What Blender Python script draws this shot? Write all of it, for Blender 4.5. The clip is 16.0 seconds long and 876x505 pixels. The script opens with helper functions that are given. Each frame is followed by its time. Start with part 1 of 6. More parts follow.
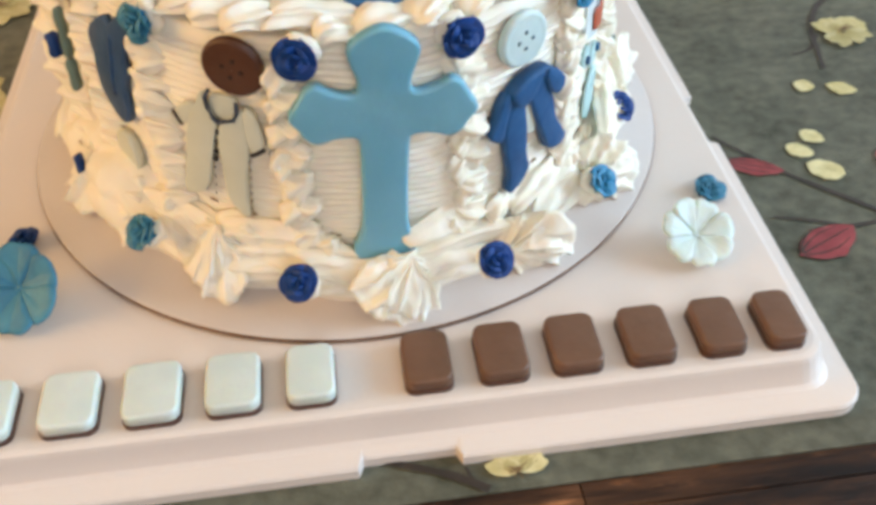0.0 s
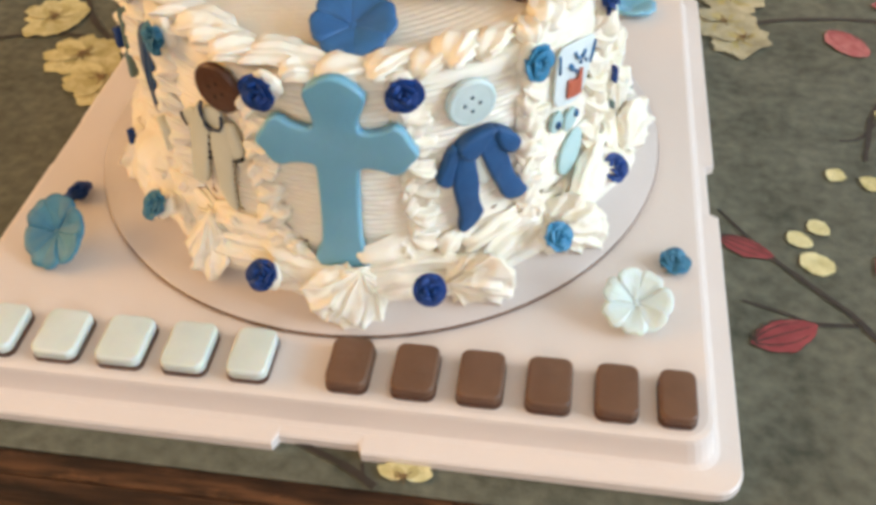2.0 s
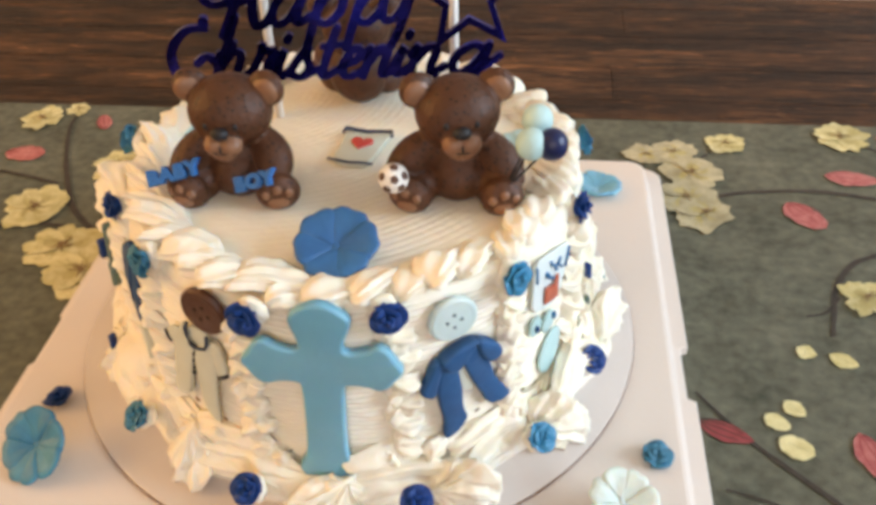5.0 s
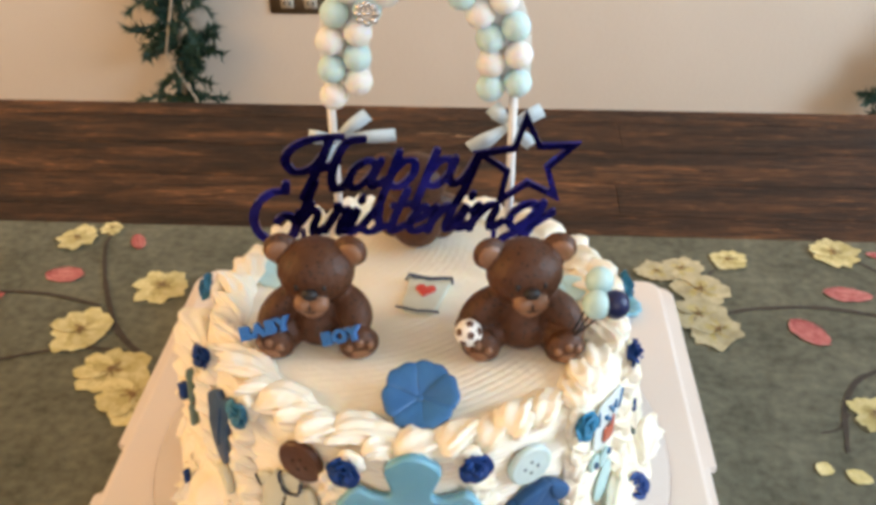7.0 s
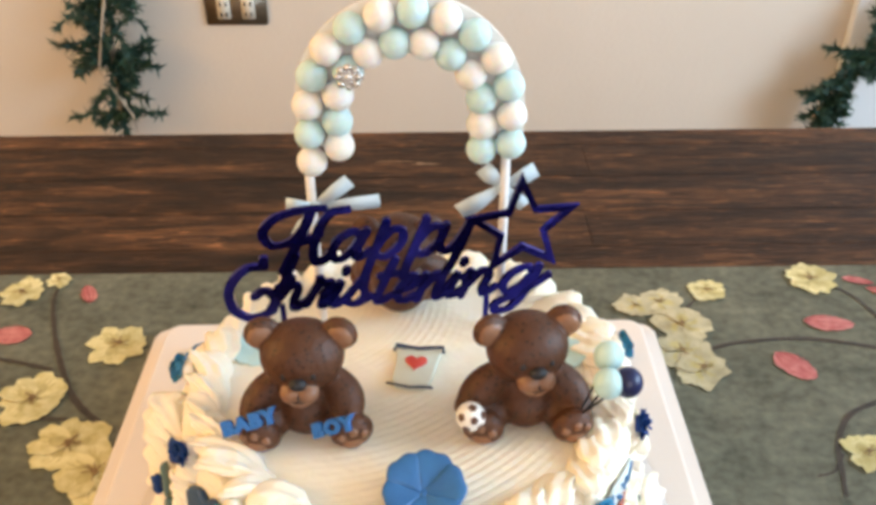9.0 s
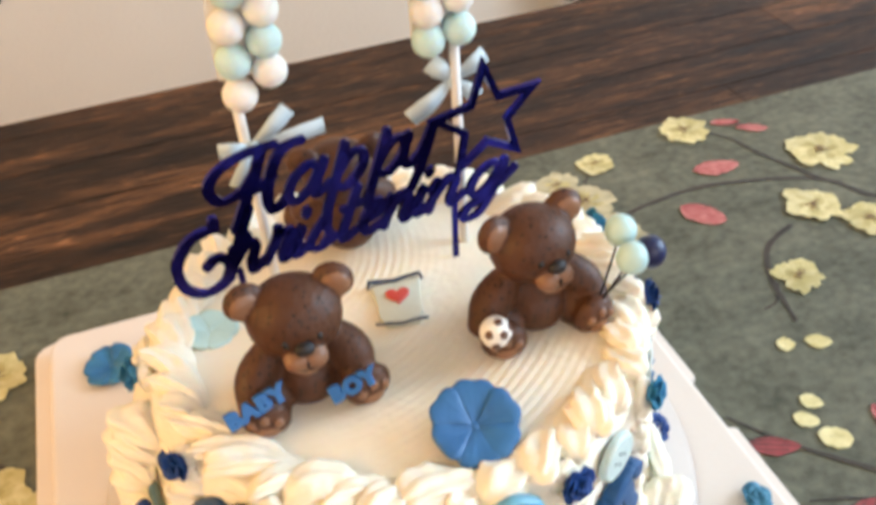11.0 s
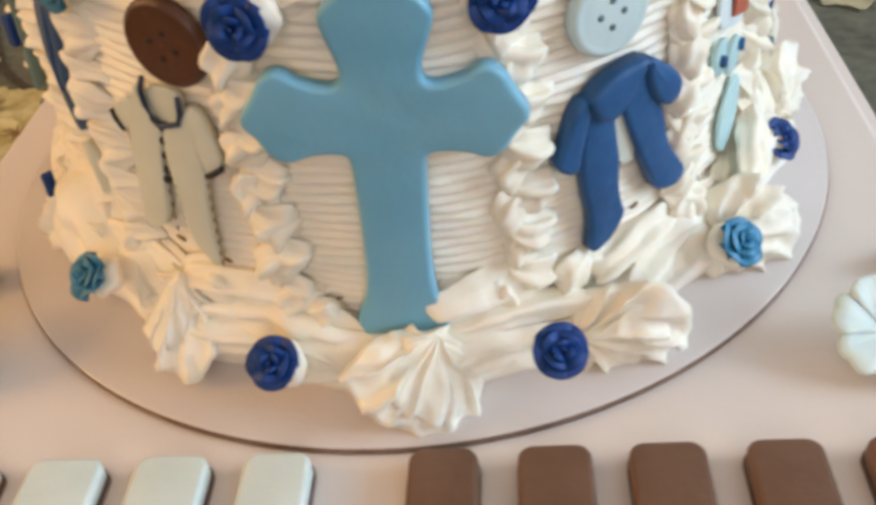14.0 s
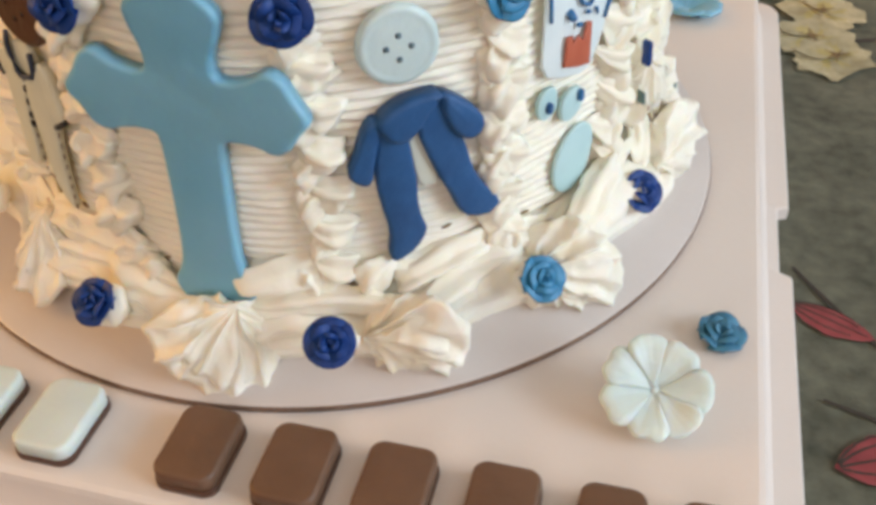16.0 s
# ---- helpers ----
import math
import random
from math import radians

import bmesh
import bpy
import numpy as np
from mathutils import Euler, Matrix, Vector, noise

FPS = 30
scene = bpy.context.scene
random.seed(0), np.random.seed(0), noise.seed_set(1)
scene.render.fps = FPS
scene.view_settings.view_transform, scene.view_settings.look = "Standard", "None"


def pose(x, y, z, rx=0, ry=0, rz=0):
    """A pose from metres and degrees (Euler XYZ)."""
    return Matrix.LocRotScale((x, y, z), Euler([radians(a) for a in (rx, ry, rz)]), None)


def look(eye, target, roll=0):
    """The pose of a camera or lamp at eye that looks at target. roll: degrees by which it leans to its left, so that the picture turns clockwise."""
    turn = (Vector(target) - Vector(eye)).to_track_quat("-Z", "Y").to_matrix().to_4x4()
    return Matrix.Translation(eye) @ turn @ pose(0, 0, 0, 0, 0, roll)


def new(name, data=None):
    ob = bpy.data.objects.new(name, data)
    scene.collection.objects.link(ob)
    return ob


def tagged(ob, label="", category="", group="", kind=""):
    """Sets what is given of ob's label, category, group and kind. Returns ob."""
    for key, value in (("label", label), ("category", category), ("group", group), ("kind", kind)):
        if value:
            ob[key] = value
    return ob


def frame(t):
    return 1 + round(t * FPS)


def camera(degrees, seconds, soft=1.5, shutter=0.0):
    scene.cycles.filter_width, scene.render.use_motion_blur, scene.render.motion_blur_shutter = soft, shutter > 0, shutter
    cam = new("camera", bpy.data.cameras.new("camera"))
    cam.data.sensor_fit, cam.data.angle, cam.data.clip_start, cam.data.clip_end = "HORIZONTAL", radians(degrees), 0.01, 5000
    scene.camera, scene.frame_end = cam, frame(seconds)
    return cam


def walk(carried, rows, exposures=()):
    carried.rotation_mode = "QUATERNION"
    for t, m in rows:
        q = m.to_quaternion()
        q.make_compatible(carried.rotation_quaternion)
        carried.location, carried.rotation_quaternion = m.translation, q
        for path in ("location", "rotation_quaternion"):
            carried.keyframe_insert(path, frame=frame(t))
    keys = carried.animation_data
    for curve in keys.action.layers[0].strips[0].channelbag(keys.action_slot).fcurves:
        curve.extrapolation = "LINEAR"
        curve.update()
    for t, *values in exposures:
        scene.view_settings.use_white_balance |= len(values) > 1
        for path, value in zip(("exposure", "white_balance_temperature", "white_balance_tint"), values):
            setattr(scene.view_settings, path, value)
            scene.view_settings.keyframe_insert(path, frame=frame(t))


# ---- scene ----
cam = camera(51.1, 16.0, soft=3.7, shutter=0.3)
PATH = [
    (0, (-0.0012, -0.3663, 0.2817), (0.1455, 0.9090, -0.9801), -1.7),
    (0.5, (0.0357, -0.3555, 0.2772), (-0.0048, 0.8487, -1.0602), -4.3),
    (1, (0.0618, -0.3663, 0.2988), (-0.0003, 0.7956, -1.0746), -3.4),
    (1.5, (0.0807, -0.3789, 0.3132), (-0.0723, 0.8253, -1.0152), -2.7),
    (2, (0.0933, -0.3807, 0.3222), (-0.1209, 0.8613, -0.9621), -2.0),
    (2.5, (0.1041, -0.3798, 0.3213), (-0.1659, 0.8865, -0.9288), -2.5),
    (3, (0.1113, -0.3717, 0.3294), (-0.1470, 0.9144, -0.9027), -2.8),
    (3.5, (0.1086, -0.3690, 0.3375), (-0.1137, 0.9432, -0.8739), -2.6),
    (4, (0.0996, -0.3627, 0.3456), (-0.1083, 0.9846, -0.8307), -2.8),
    (4.2, (0.0978, -0.3618, 0.3447), (-0.1083, 0.9990, -0.8154), -2.8),
    (6.5, (0.0492, -0.3708, 0.3924), (-0.0345, 1.1034, -0.6372), 0.2),
    (7, (0.0402, -0.3744, 0.4059), (-0.0588, 1.1169, -0.5976), -0.6),
    (7.5, (0.0402, -0.3744, 0.4149), (-0.0831, 1.1313, -0.5643), -0.7),
    (8, (0.0402, -0.3663, 0.4194), (-0.0822, 1.1421, -0.5553), -0.7),
    (8.2, (0.0411, -0.3600, 0.4185), (-0.0696, 1.1412, -0.5679), -0.7),
    (10.3, (-0.0507, -0.2934, 0.4185), (0.3237, 1.1196, -0.6309), -0.6),
    (10.5, (-0.0543, -0.2907, 0.4149), (0.3696, 1.0953, -0.6525), -1.2),
    (11, (-0.0579, -0.2889, 0.3879), (0.3489, 1.0584, -0.7344), -4.6),
    (11.5, (-0.0570, -0.2772, 0.3285), (0.3138, 0.9945, -0.8892), -4.4),
    (12, (-0.0498, -0.2547, 0.2700), (0.2256, 1.0548, -0.9333), -6.5),
    (12.5, (-0.0408, -0.2547, 0.2385), (0.1599, 1.0584, -0.9756), -6.3),
    (13, (-0.0138, -0.2745, 0.2322), (-0.0363, 1.0917, -0.9387), -8.3),
    (13.5, (0.0159, -0.2898, 0.2196), (-0.1272, 1.0854, -0.9324), -8.3),
    (14, (0.0402, -0.2880, 0.2079), (-0.1353, 1.0800, -0.9486), -7.5),
    (14.5, (0.0672, -0.2853, 0.2052), (-0.1083, 1.1034, -0.9279), -6.4),
    (15, (0.0771, -0.2880, 0.2025), (-0.1398, 1.0440, -0.9882), -3.4),
    (15.5, (0.0996, -0.2907, 0.2106), (-0.1929, 1.0449, -0.9594), -2.2),
    (16, (0.1194, -0.2889, 0.2196), (-0.2415, 1.0287, -0.9513), -1.5),
]
walk(cam, [(t, look(eye, target, roll)) for t, eye, target, roll in PATH],
     exposures=((0, 0.06, 6330, 17), (1.5, 0.02, 6780, 20), (2, 0.01, 6930, 21), (4, 0.06, 7130, 22), (6.5, 0.14, 7030, 21), (8, 0.28, 6830, 19), (10.5, 0.48, 6680, 19), (11, 0.42, 6730, 19), (11.5, 0.21, 6680, 19), (12.5, -0.08, 6430, 20), (14, -0.16, 6680, 21), (14.5, -0.18, 6830, 22), (15, -0.21, 7030, 23), (16, -0.26, 7180, 24)))

# ---- light ----
world = bpy.data.worlds.new("world")
scene.world = world
world.use_nodes = True
wn = world.node_tree.nodes
sky = wn.new("ShaderNodeTexSky")
sky.sky_type, sky.sun_disc = "NISHITA", False
sky.sun_elevation, sky.sun_rotation = radians(38), radians(70)
world.node_tree.links.new(sky.outputs[0], wn["Background"].inputs[0])
wn["Background"].inputs[1].default_value = 0.1


def area_lamp(name, m, sx, sy, power, colour):
    d = bpy.data.lights.new(name, "AREA")
    d.shape, d.size, d.size_y, d.energy, d.color = "RECTANGLE", sx, sy, power, colour
    ob = new(name, d)
    ob.matrix_world = m
    return ob


ROOM_X0, ROOM_X1, ROOM_Y0, ROOM_Y1, FLOOR, CEIL = -2.6, 2.8, -2.6, 1.58, -0.76, 2.0
area_lamp("daylight_east", look((ROOM_X1 - 0.05, -0.35, 1.1), (0, 0, 0.1)), 1.7, 1.3, 92, (0.56, 0.82, 1.0))
# Added fill from behind the camera; no source is seen there.
area_lamp("fill_south", look((0.3, ROOM_Y0 + 0.05, 1.2), (0, 0, 0.1)), 1.9, 1.2, 19, (1.0, 0.95, 0.88))
# Added orange fill standing in for an unseen indoor lamp.
area_lamp("warm_fill_west", look((ROOM_X0 + 0.05, -0.3, 1.1), (0, 0, 0.1)), 1.5, 1.2, 43, (1.0, 0.59, 0.155))

# ---- materials ----


def mat(name, colour, rough=0.5, colour2=None, scale=40.0, detail=4.0, mix=(0.35, 0.65), bump=0.0, bump_scale=None, metal=0.0,
        sss=0.0, sss_radius=(0.004, 0.0025, 0.0015), stretch=(1, 1, 1), coat=0.0, island=0.0, spots=None, rough_var=0.0, random=0.0, spec=0.5):
    m = bpy.data.materials.new(name)
    m.use_nodes = True
    nt = m.node_tree
    N, L = nt.nodes, nt.links
    b = N["Principled BSDF"]
    b.inputs["Roughness"].default_value = rough
    b.inputs["Metallic"].default_value = metal
    b.inputs["Specular IOR Level"].default_value = spec
    b.inputs["Coat Weight"].default_value = coat
    b.inputs["Coat Roughness"].default_value = 0.15
    if sss:
        b.inputs["Subsurface Weight"].default_value = sss
        b.inputs["Subsurface Radius"].default_value = (1, 0.7, 0.45)
        b.inputs["Subsurface Scale"].default_value = sss_radius[0]
    tc = N.new("ShaderNodeTexCoord")
    mp = N.new("ShaderNodeMapping")
    mp.inputs["Scale"].default_value = stretch
    L.new(tc.outputs["Object"], mp.inputs["Vector"])
    col = None
    if colour2 is not None:
        n1 = N.new("ShaderNodeTexNoise")
        n1.inputs["Scale"].default_value, n1.inputs["Detail"].default_value = scale, detail
        L.new(mp.outputs[0], n1.inputs["Vector"])
        n2 = N.new("ShaderNodeTexNoise")
        n2.inputs["Scale"].default_value, n2.inputs["Detail"].default_value = scale * 0.17, 2
        L.new(mp.outputs[0], n2.inputs["Vector"])
        av = N.new("ShaderNodeMath")
        av.operation = "MULTIPLY_ADD"
        av.inputs[1].default_value = 0.45
        L.new(n2.outputs["Fac"], av.inputs[0])
        sc = N.new("ShaderNodeMath")
        sc.operation = "MULTIPLY"
        sc.inputs[1].default_value = 0.55
        L.new(n1.outputs["Fac"], sc.inputs[0])
        L.new(sc.outputs[0], av.inputs[2])
        ramp = N.new("ShaderNodeValToRGB")
        ramp.color_ramp.elements[0].position, ramp.color_ramp.elements[1].position = mix
        ramp.color_ramp.elements[0].color = (*colour, 1)
        ramp.color_ramp.elements[1].color = (*colour2, 1)
        L.new(av.outputs[0], ramp.inputs[0])
        col = ramp.outputs[0]
        if rough_var:
            rr = N.new("ShaderNodeMapRange")
            rr.inputs[3].default_value, rr.inputs[4].default_value = rough - rough_var, rough + rough_var
            L.new(n1.outputs["Fac"], rr.inputs[0])
            L.new(rr.outputs[0], b.inputs["Roughness"])
    if spots:
        v = N.new("ShaderNodeTexVoronoi")
        v.inputs["Scale"].default_value = spots[0]
        L.new(mp.outputs[0], v.inputs["Vector"])
        lt = N.new("ShaderNodeMath")
        lt.operation = "LESS_THAN"
        lt.inputs[1].default_value = spots[1]
        L.new(v.outputs["Distance"], lt.inputs[0])
        mx = N.new("ShaderNodeMix")
        mx.data_type = "RGBA"
        L.new(lt.outputs[0], mx.inputs[0])
        if col is not None:
            L.new(col, mx.inputs[6])
        else:
            mx.inputs[6].default_value = (*colour, 1)
        mx.inputs[7].default_value = (*spots[2], 1)
        col = mx.outputs[2]
    if island or random:
        g = N.new("ShaderNodeNewGeometry" if island else "ShaderNodeObjectInfo")
        hs = N.new("ShaderNodeHueSaturation")
        r = N.new("ShaderNodeMapRange")
        k = island or random
        r.inputs[3].default_value, r.inputs[4].default_value = 1 - k, 1 + k
        L.new(g.outputs["Random Per Island" if island else "Random"], r.inputs[0])
        L.new(r.outputs[0], hs.inputs["Value"])
        if col is not None:
            L.new(col, hs.inputs["Color"])
        else:
            hs.inputs["Color"].default_value = (*colour, 1)
        col = hs.outputs[0]
    if col is not None:
        L.new(col, b.inputs["Base Color"])
    else:
        b.inputs["Base Color"].default_value = (*colour, 1)
    if bump:
        nb = N.new("ShaderNodeTexNoise")
        nb.inputs["Scale"].default_value, nb.inputs["Detail"].default_value = bump_scale or scale, 5
        L.new(mp.outputs[0], nb.inputs["Vector"])
        bp = N.new("ShaderNodeBump")
        bp.inputs["Strength"].default_value, bp.inputs["Distance"].default_value = 1.0, bump
        L.new(nb.outputs["Fac"], bp.inputs["Height"])
        L.new(bp.outputs[0], b.inputs["Normal"])
    return m


def wood(name):
    """Rustic stained boards: broad bands, fine streaks and dark pits along x, each board its own tone."""
    m = mat(name, (0.0130, 0.0056, 0.0032), 0.60, (0.112, 0.047, 0.018), 9, detail=10, mix=(0.34, 0.72), bump=0.0006, bump_scale=90, stretch=(0.7, 7, 7), random=0.45, rough_var=0.1, spec=0.25)
    N, L = m.node_tree.nodes, m.node_tree.links
    b = N["Principled BSDF"]
    base = b.inputs["Base Color"].links[0].from_socket
    tc = N.new("ShaderNodeTexCoord")
    for scale, lo, hi, dark, light in (((36, 300, 300), 0.38, 0.64, 0.50, 1.65), ((9, 62, 62), 0.36, 0.66, 0.58, 1.55), ((3, 22, 22), 0.36, 0.66, 0.65, 1.4), ((60, 210, 210), 0.58, 0.70, 1.0, 2.5), ((9, 60, 60), 0.28, 0.36, 0.45, 1.0)):
        mp = N.new("ShaderNodeMapping")
        mp.inputs["Scale"].default_value = scale
        nz = N.new("ShaderNodeTexNoise")
        nz.inputs["Scale"].default_value, nz.inputs["Detail"].default_value = 1.0, 6
        mr = N.new("ShaderNodeMapRange")
        for q, v in enumerate((lo, hi, dark, light)):
            mr.inputs[q + 1].default_value = v
        mx = N.new("ShaderNodeVectorMath")
        mx.operation = "SCALE"
        L.new(tc.outputs["Object"], mp.inputs["Vector"])
        L.new(mp.outputs[0], nz.inputs["Vector"])
        L.new(nz.outputs["Fac"], mr.inputs[0])
        L.new(base, mx.inputs[0])
        L.new(mr.outputs[0], mx.inputs["Scale"])
        base = mx.outputs[0]
    L.new(base, b.inputs["Base Color"])
    return m


CREAM = mat("buttercream", (0.885, 0.805, 0.645), 0.5, (0.915, 0.865, 0.76), 60, bump=0.0004, bump_scale=260, sss=0.25, sss_radius=(0.0015,), random=0.03, spec=0.3)
TRAY = mat("tray_plastic", (0.74, 0.655, 0.595), 0.35, (0.78, 0.695, 0.635), 14, bump=0.0001, bump_scale=300)
BOARD = mat("satin_board", (0.59, 0.525, 0.485), 0.32, (0.65, 0.585, 0.545), 30, bump=0.0001, bump_scale=500)
BOARD_EDGE = mat("board_edge", (0.16, 0.09, 0.06), 0.7, (0.24, 0.15, 0.10), 200)
SKY_FONDANT = mat("sky_blue_fondant", (0.115, 0.365, 0.515), 0.40, (0.225, 0.50, 0.645), 32, mix=(0.28, 0.72), bump=0.0006, bump_scale=120, sss=0.5, sss_radius=(0.004,))
NAVY_FONDANT = mat("royal_blue_fondant", (0.002, 0.029, 0.150), 0.48, (0.004, 0.056, 0.255), 180, bump=0.0003, bump_scale=400, spec=0.35)
BLUE_FONDANT = mat("azure_fondant", (0.014, 0.125, 0.31), 0.45, (0.032, 0.21, 0.43), 160, bump=0.0003, bump_scale=300)
AZURE_FONDANT = mat("bright_azure_fondant", (0.014, 0.190, 0.365), 0.45, (0.032, 0.265, 0.46), 160, bump=0.0003, bump_scale=300)
LETTER_FONDANT = mat("bright_blue_fondant", (0.006, 0.105, 0.34), 0.45, (0.012, 0.145, 0.43), 160, bump=0.0003, bump_scale=300)
TEAL_FONDANT = mat("teal_fondant", (0.022, 0.15, 0.27), 0.5, (0.055, 0.26, 0.38), 160, bump=0.0003, bump_scale=300)
SUIT_FONDANT = mat("denim_blue_fondant", (0.006, 0.066, 0.190), 0.55, (0.012, 0.098, 0.26), 120, bump=0.0012, bump_scale=110)
DEEP_NAVY = mat("deep_navy_fondant", (0.004, 0.010, 0.06), 0.35, (0.006, 0.016, 0.09), 160)
GREY_TEAL = mat("grey_teal_fondant", (0.09, 0.16, 0.16), 0.5, (0.14, 0.22, 0.21), 120, bump=0.0003, bump_scale=220)
SLATE_FONDANT = mat("slate_blue_fondant", (0.014, 0.05, 0.135), 0.5, (0.026, 0.078, 0.185), 120, bump=0.0004, bump_scale=220)
PETAL_BLUE = mat("petal_blue_fondant", (0.014, 0.10, 0.27), 0.45, (0.026, 0.15, 0.36), 90, bump=0.0004, bump_scale=240)
PALE_FONDANT = mat("pale_aqua_fondant", (0.60, 0.68, 0.64), 0.45, (0.70, 0.76, 0.71), 60, bump=0.0003, bump_scale=240, sss=0.4)
BUTTON_AQUA = mat("button_aqua_fondant", (0.50, 0.65, 0.65), 0.45, (0.60, 0.73, 0.72), 60, bump=0.0003, bump_scale=240, sss=0.2)
SAGE_FONDANT = mat("pale_sage_fondant", (0.57, 0.59, 0.49), 0.5, (0.65, 0.67, 0.57), 70, bump=0.0003, bump_scale=240)
AQUA_FONDANT = mat("light_aqua_fondant", (0.42, 0.64, 0.65), 0.45, (0.50, 0.71, 0.71), 60, bump=0.0003, bump_scale=240)
CHOC = mat("milk_chocolate_fondant", (0.120, 0.058, 0.030), 0.45, (0.165, 0.082, 0.045), 90, bump=0.0003, bump_scale=300)
DARK_CHOC = mat("dark_brown_fondant", (0.075, 0.026, 0.012), 0.4, (0.10, 0.036, 0.016), 140, bump=0.0004, bump_scale=300)
# Dark spots put the shade of small pits into the colour.
BEAR = mat("bear_brown_fondant", (0.066, 0.023, 0.010), 0.50, (0.100, 0.037, 0.016), 150, bump=0.0006, bump_scale=420, spots=(400, 0.25, (0.022, 0.010, 0.005)), spec=0.35)
TAN = mat("tan_fondant", (0.21, 0.098, 0.052), 0.45, (0.26, 0.125, 0.066), 140, bump=0.0003, bump_scale=300)
BLACK = mat("black_fondant", (0.008, 0.007, 0.009), 0.55, (0.015, 0.013, 0.015), 200)
WHITE = mat("white_fondant", (0.78, 0.76, 0.72), 0.45, (0.84, 0.82, 0.78), 90, bump=0.0002, bump_scale=300)
CARD_RED = mat("orange_red_fondant", (0.50, 0.10, 0.05), 0.45, (0.58, 0.15, 0.08), 150, bump=0.0002, bump_scale=300)
RED = mat("red_fondant", (0.55, 0.055, 0.045), 0.45, (0.62, 0.08, 0.06), 150, bump=0.0002, bump_scale=300)
INK = mat("blue_black_ink", (0.02, 0.035, 0.07), 0.5, (0.03, 0.05, 0.10), 300)
# Near-black and bright blue patches put some mirror reflections into the colour.
FOIL = mat("dark_blue_mirror_acrylic", (0.008, 0.008, 0.13), 0.12, (0.022, 0.022, 0.30), 45, mix=(0.40, 0.60), metal=0.9, bump=0.0012, bump_scale=38)
POM_WHITE = mat("white_foam_ball", (0.82, 0.79, 0.75), 0.85, (0.88, 0.86, 0.82), 260, bump=0.0006, bump_scale=900, sss=0.5, sss_radius=(0.005,), spec=0.2)
POM_AQUA = mat("aqua_foam_ball", (0.53, 0.74, 0.75), 0.85, (0.60, 0.79, 0.79), 260, bump=0.0006, bump_scale=900, sss=0.5, sss_radius=(0.005,), spec=0.2)
STICK = mat("white_paper_stick", (0.80, 0.77, 0.73), 0.5, (0.85, 0.83, 0.79), 200)
RIBBON = mat("pale_blue_satin_ribbon", (0.55, 0.68, 0.74), 0.3, (0.66, 0.77, 0.81), 120, bump=0.0002, bump_scale=700)
SILVER = mat("silver_brooch", (0.62, 0.60, 0.58), 0.25, (0.72, 0.70, 0.68), 300, metal=0.9)
CLOTH = mat("grey_green_runner", (0.052, 0.056, 0.039), 0.6, (0.205, 0.203, 0.150), 150, detail=12, mix=(0.30, 0.77), bump=0.0003, bump_scale=700, stretch=(0.9, 1.0, 1), spec=0.25)
PRINT_YELLOW = mat("printed_yellow", (0.48, 0.40, 0.15), 0.6, (0.74, 0.67, 0.38), 150, island=0.13)
PRINT_BUFF = mat("printed_buff", (0.36, 0.31, 0.18), 0.6, (0.58, 0.52, 0.34), 150, island=0.16)
PRINT_RED = mat("printed_rose", (0.32, 0.055, 0.055), 0.6, (0.52, 0.20, 0.18), 170, island=0.15)
PRINT_MAROON = mat("printed_maroon", (0.20, 0.025, 0.03), 0.6, (0.33, 0.06, 0.06), 130, island=0.12)
PRINT_VEIN = mat("printed_vein", (0.36, 0.29, 0.10), 0.6, (0.54, 0.46, 0.21), 150)
PRINT_STAMEN = mat("printed_stamen", (0.16, 0.09, 0.035), 0.6, (0.24, 0.15, 0.06), 400)
PRINT_BROWN = mat("printed_branch", (0.026, 0.019, 0.014), 0.6, (0.050, 0.035, 0.026), 150)
WOOD = wood("dark_walnut")
WALL = mat("wall_paint", (0.665, 0.592, 0.512), 0.7, (0.715, 0.642, 0.562), 3, bump=0.0008, bump_scale=120)
WALL_COOL = mat("pale_wall_slab_paint", (0.80, 0.82, 0.84), 0.6, (0.84, 0.86, 0.88), 3, bump=0.0006, bump_scale=90)
CEILING = mat("ceiling_paint", (0.76, 0.70, 0.60), 0.8, (0.80, 0.74, 0.64), 3)
FLOORM = mat("floor_tiles", (0.30, 0.25, 0.20), 0.4, (0.38, 0.32, 0.26), 4)
PLATE = mat("bronze_plate", (0.11, 0.075, 0.045), 0.35, (0.15, 0.105, 0.065), 60, metal=0.4)
SOCKET = mat("ivory_socket", (0.62, 0.57, 0.48), 0.4, (0.68, 0.63, 0.54), 60)
SLOT = mat("dark_slot", (0.03, 0.025, 0.02), 0.6)
NEEDLE = mat("garland_needles", (0.010, 0.045, 0.032), 0.55, (0.03, 0.085, 0.06), 40, island=0.35)
WIRE = mat("garland_wire", (0.45, 0.38, 0.30), 0.4, (0.55, 0.48, 0.38), 60)
ROD = mat("black_rod_paint", (0.012, 0.012, 0.014), 0.4, (0.02, 0.02, 0.022), 60)
FRAME = mat("window_frame_paint", (0.75, 0.73, 0.70), 0.5, (0.80, 0.78, 0.75), 20)

# ---- building helpers ----


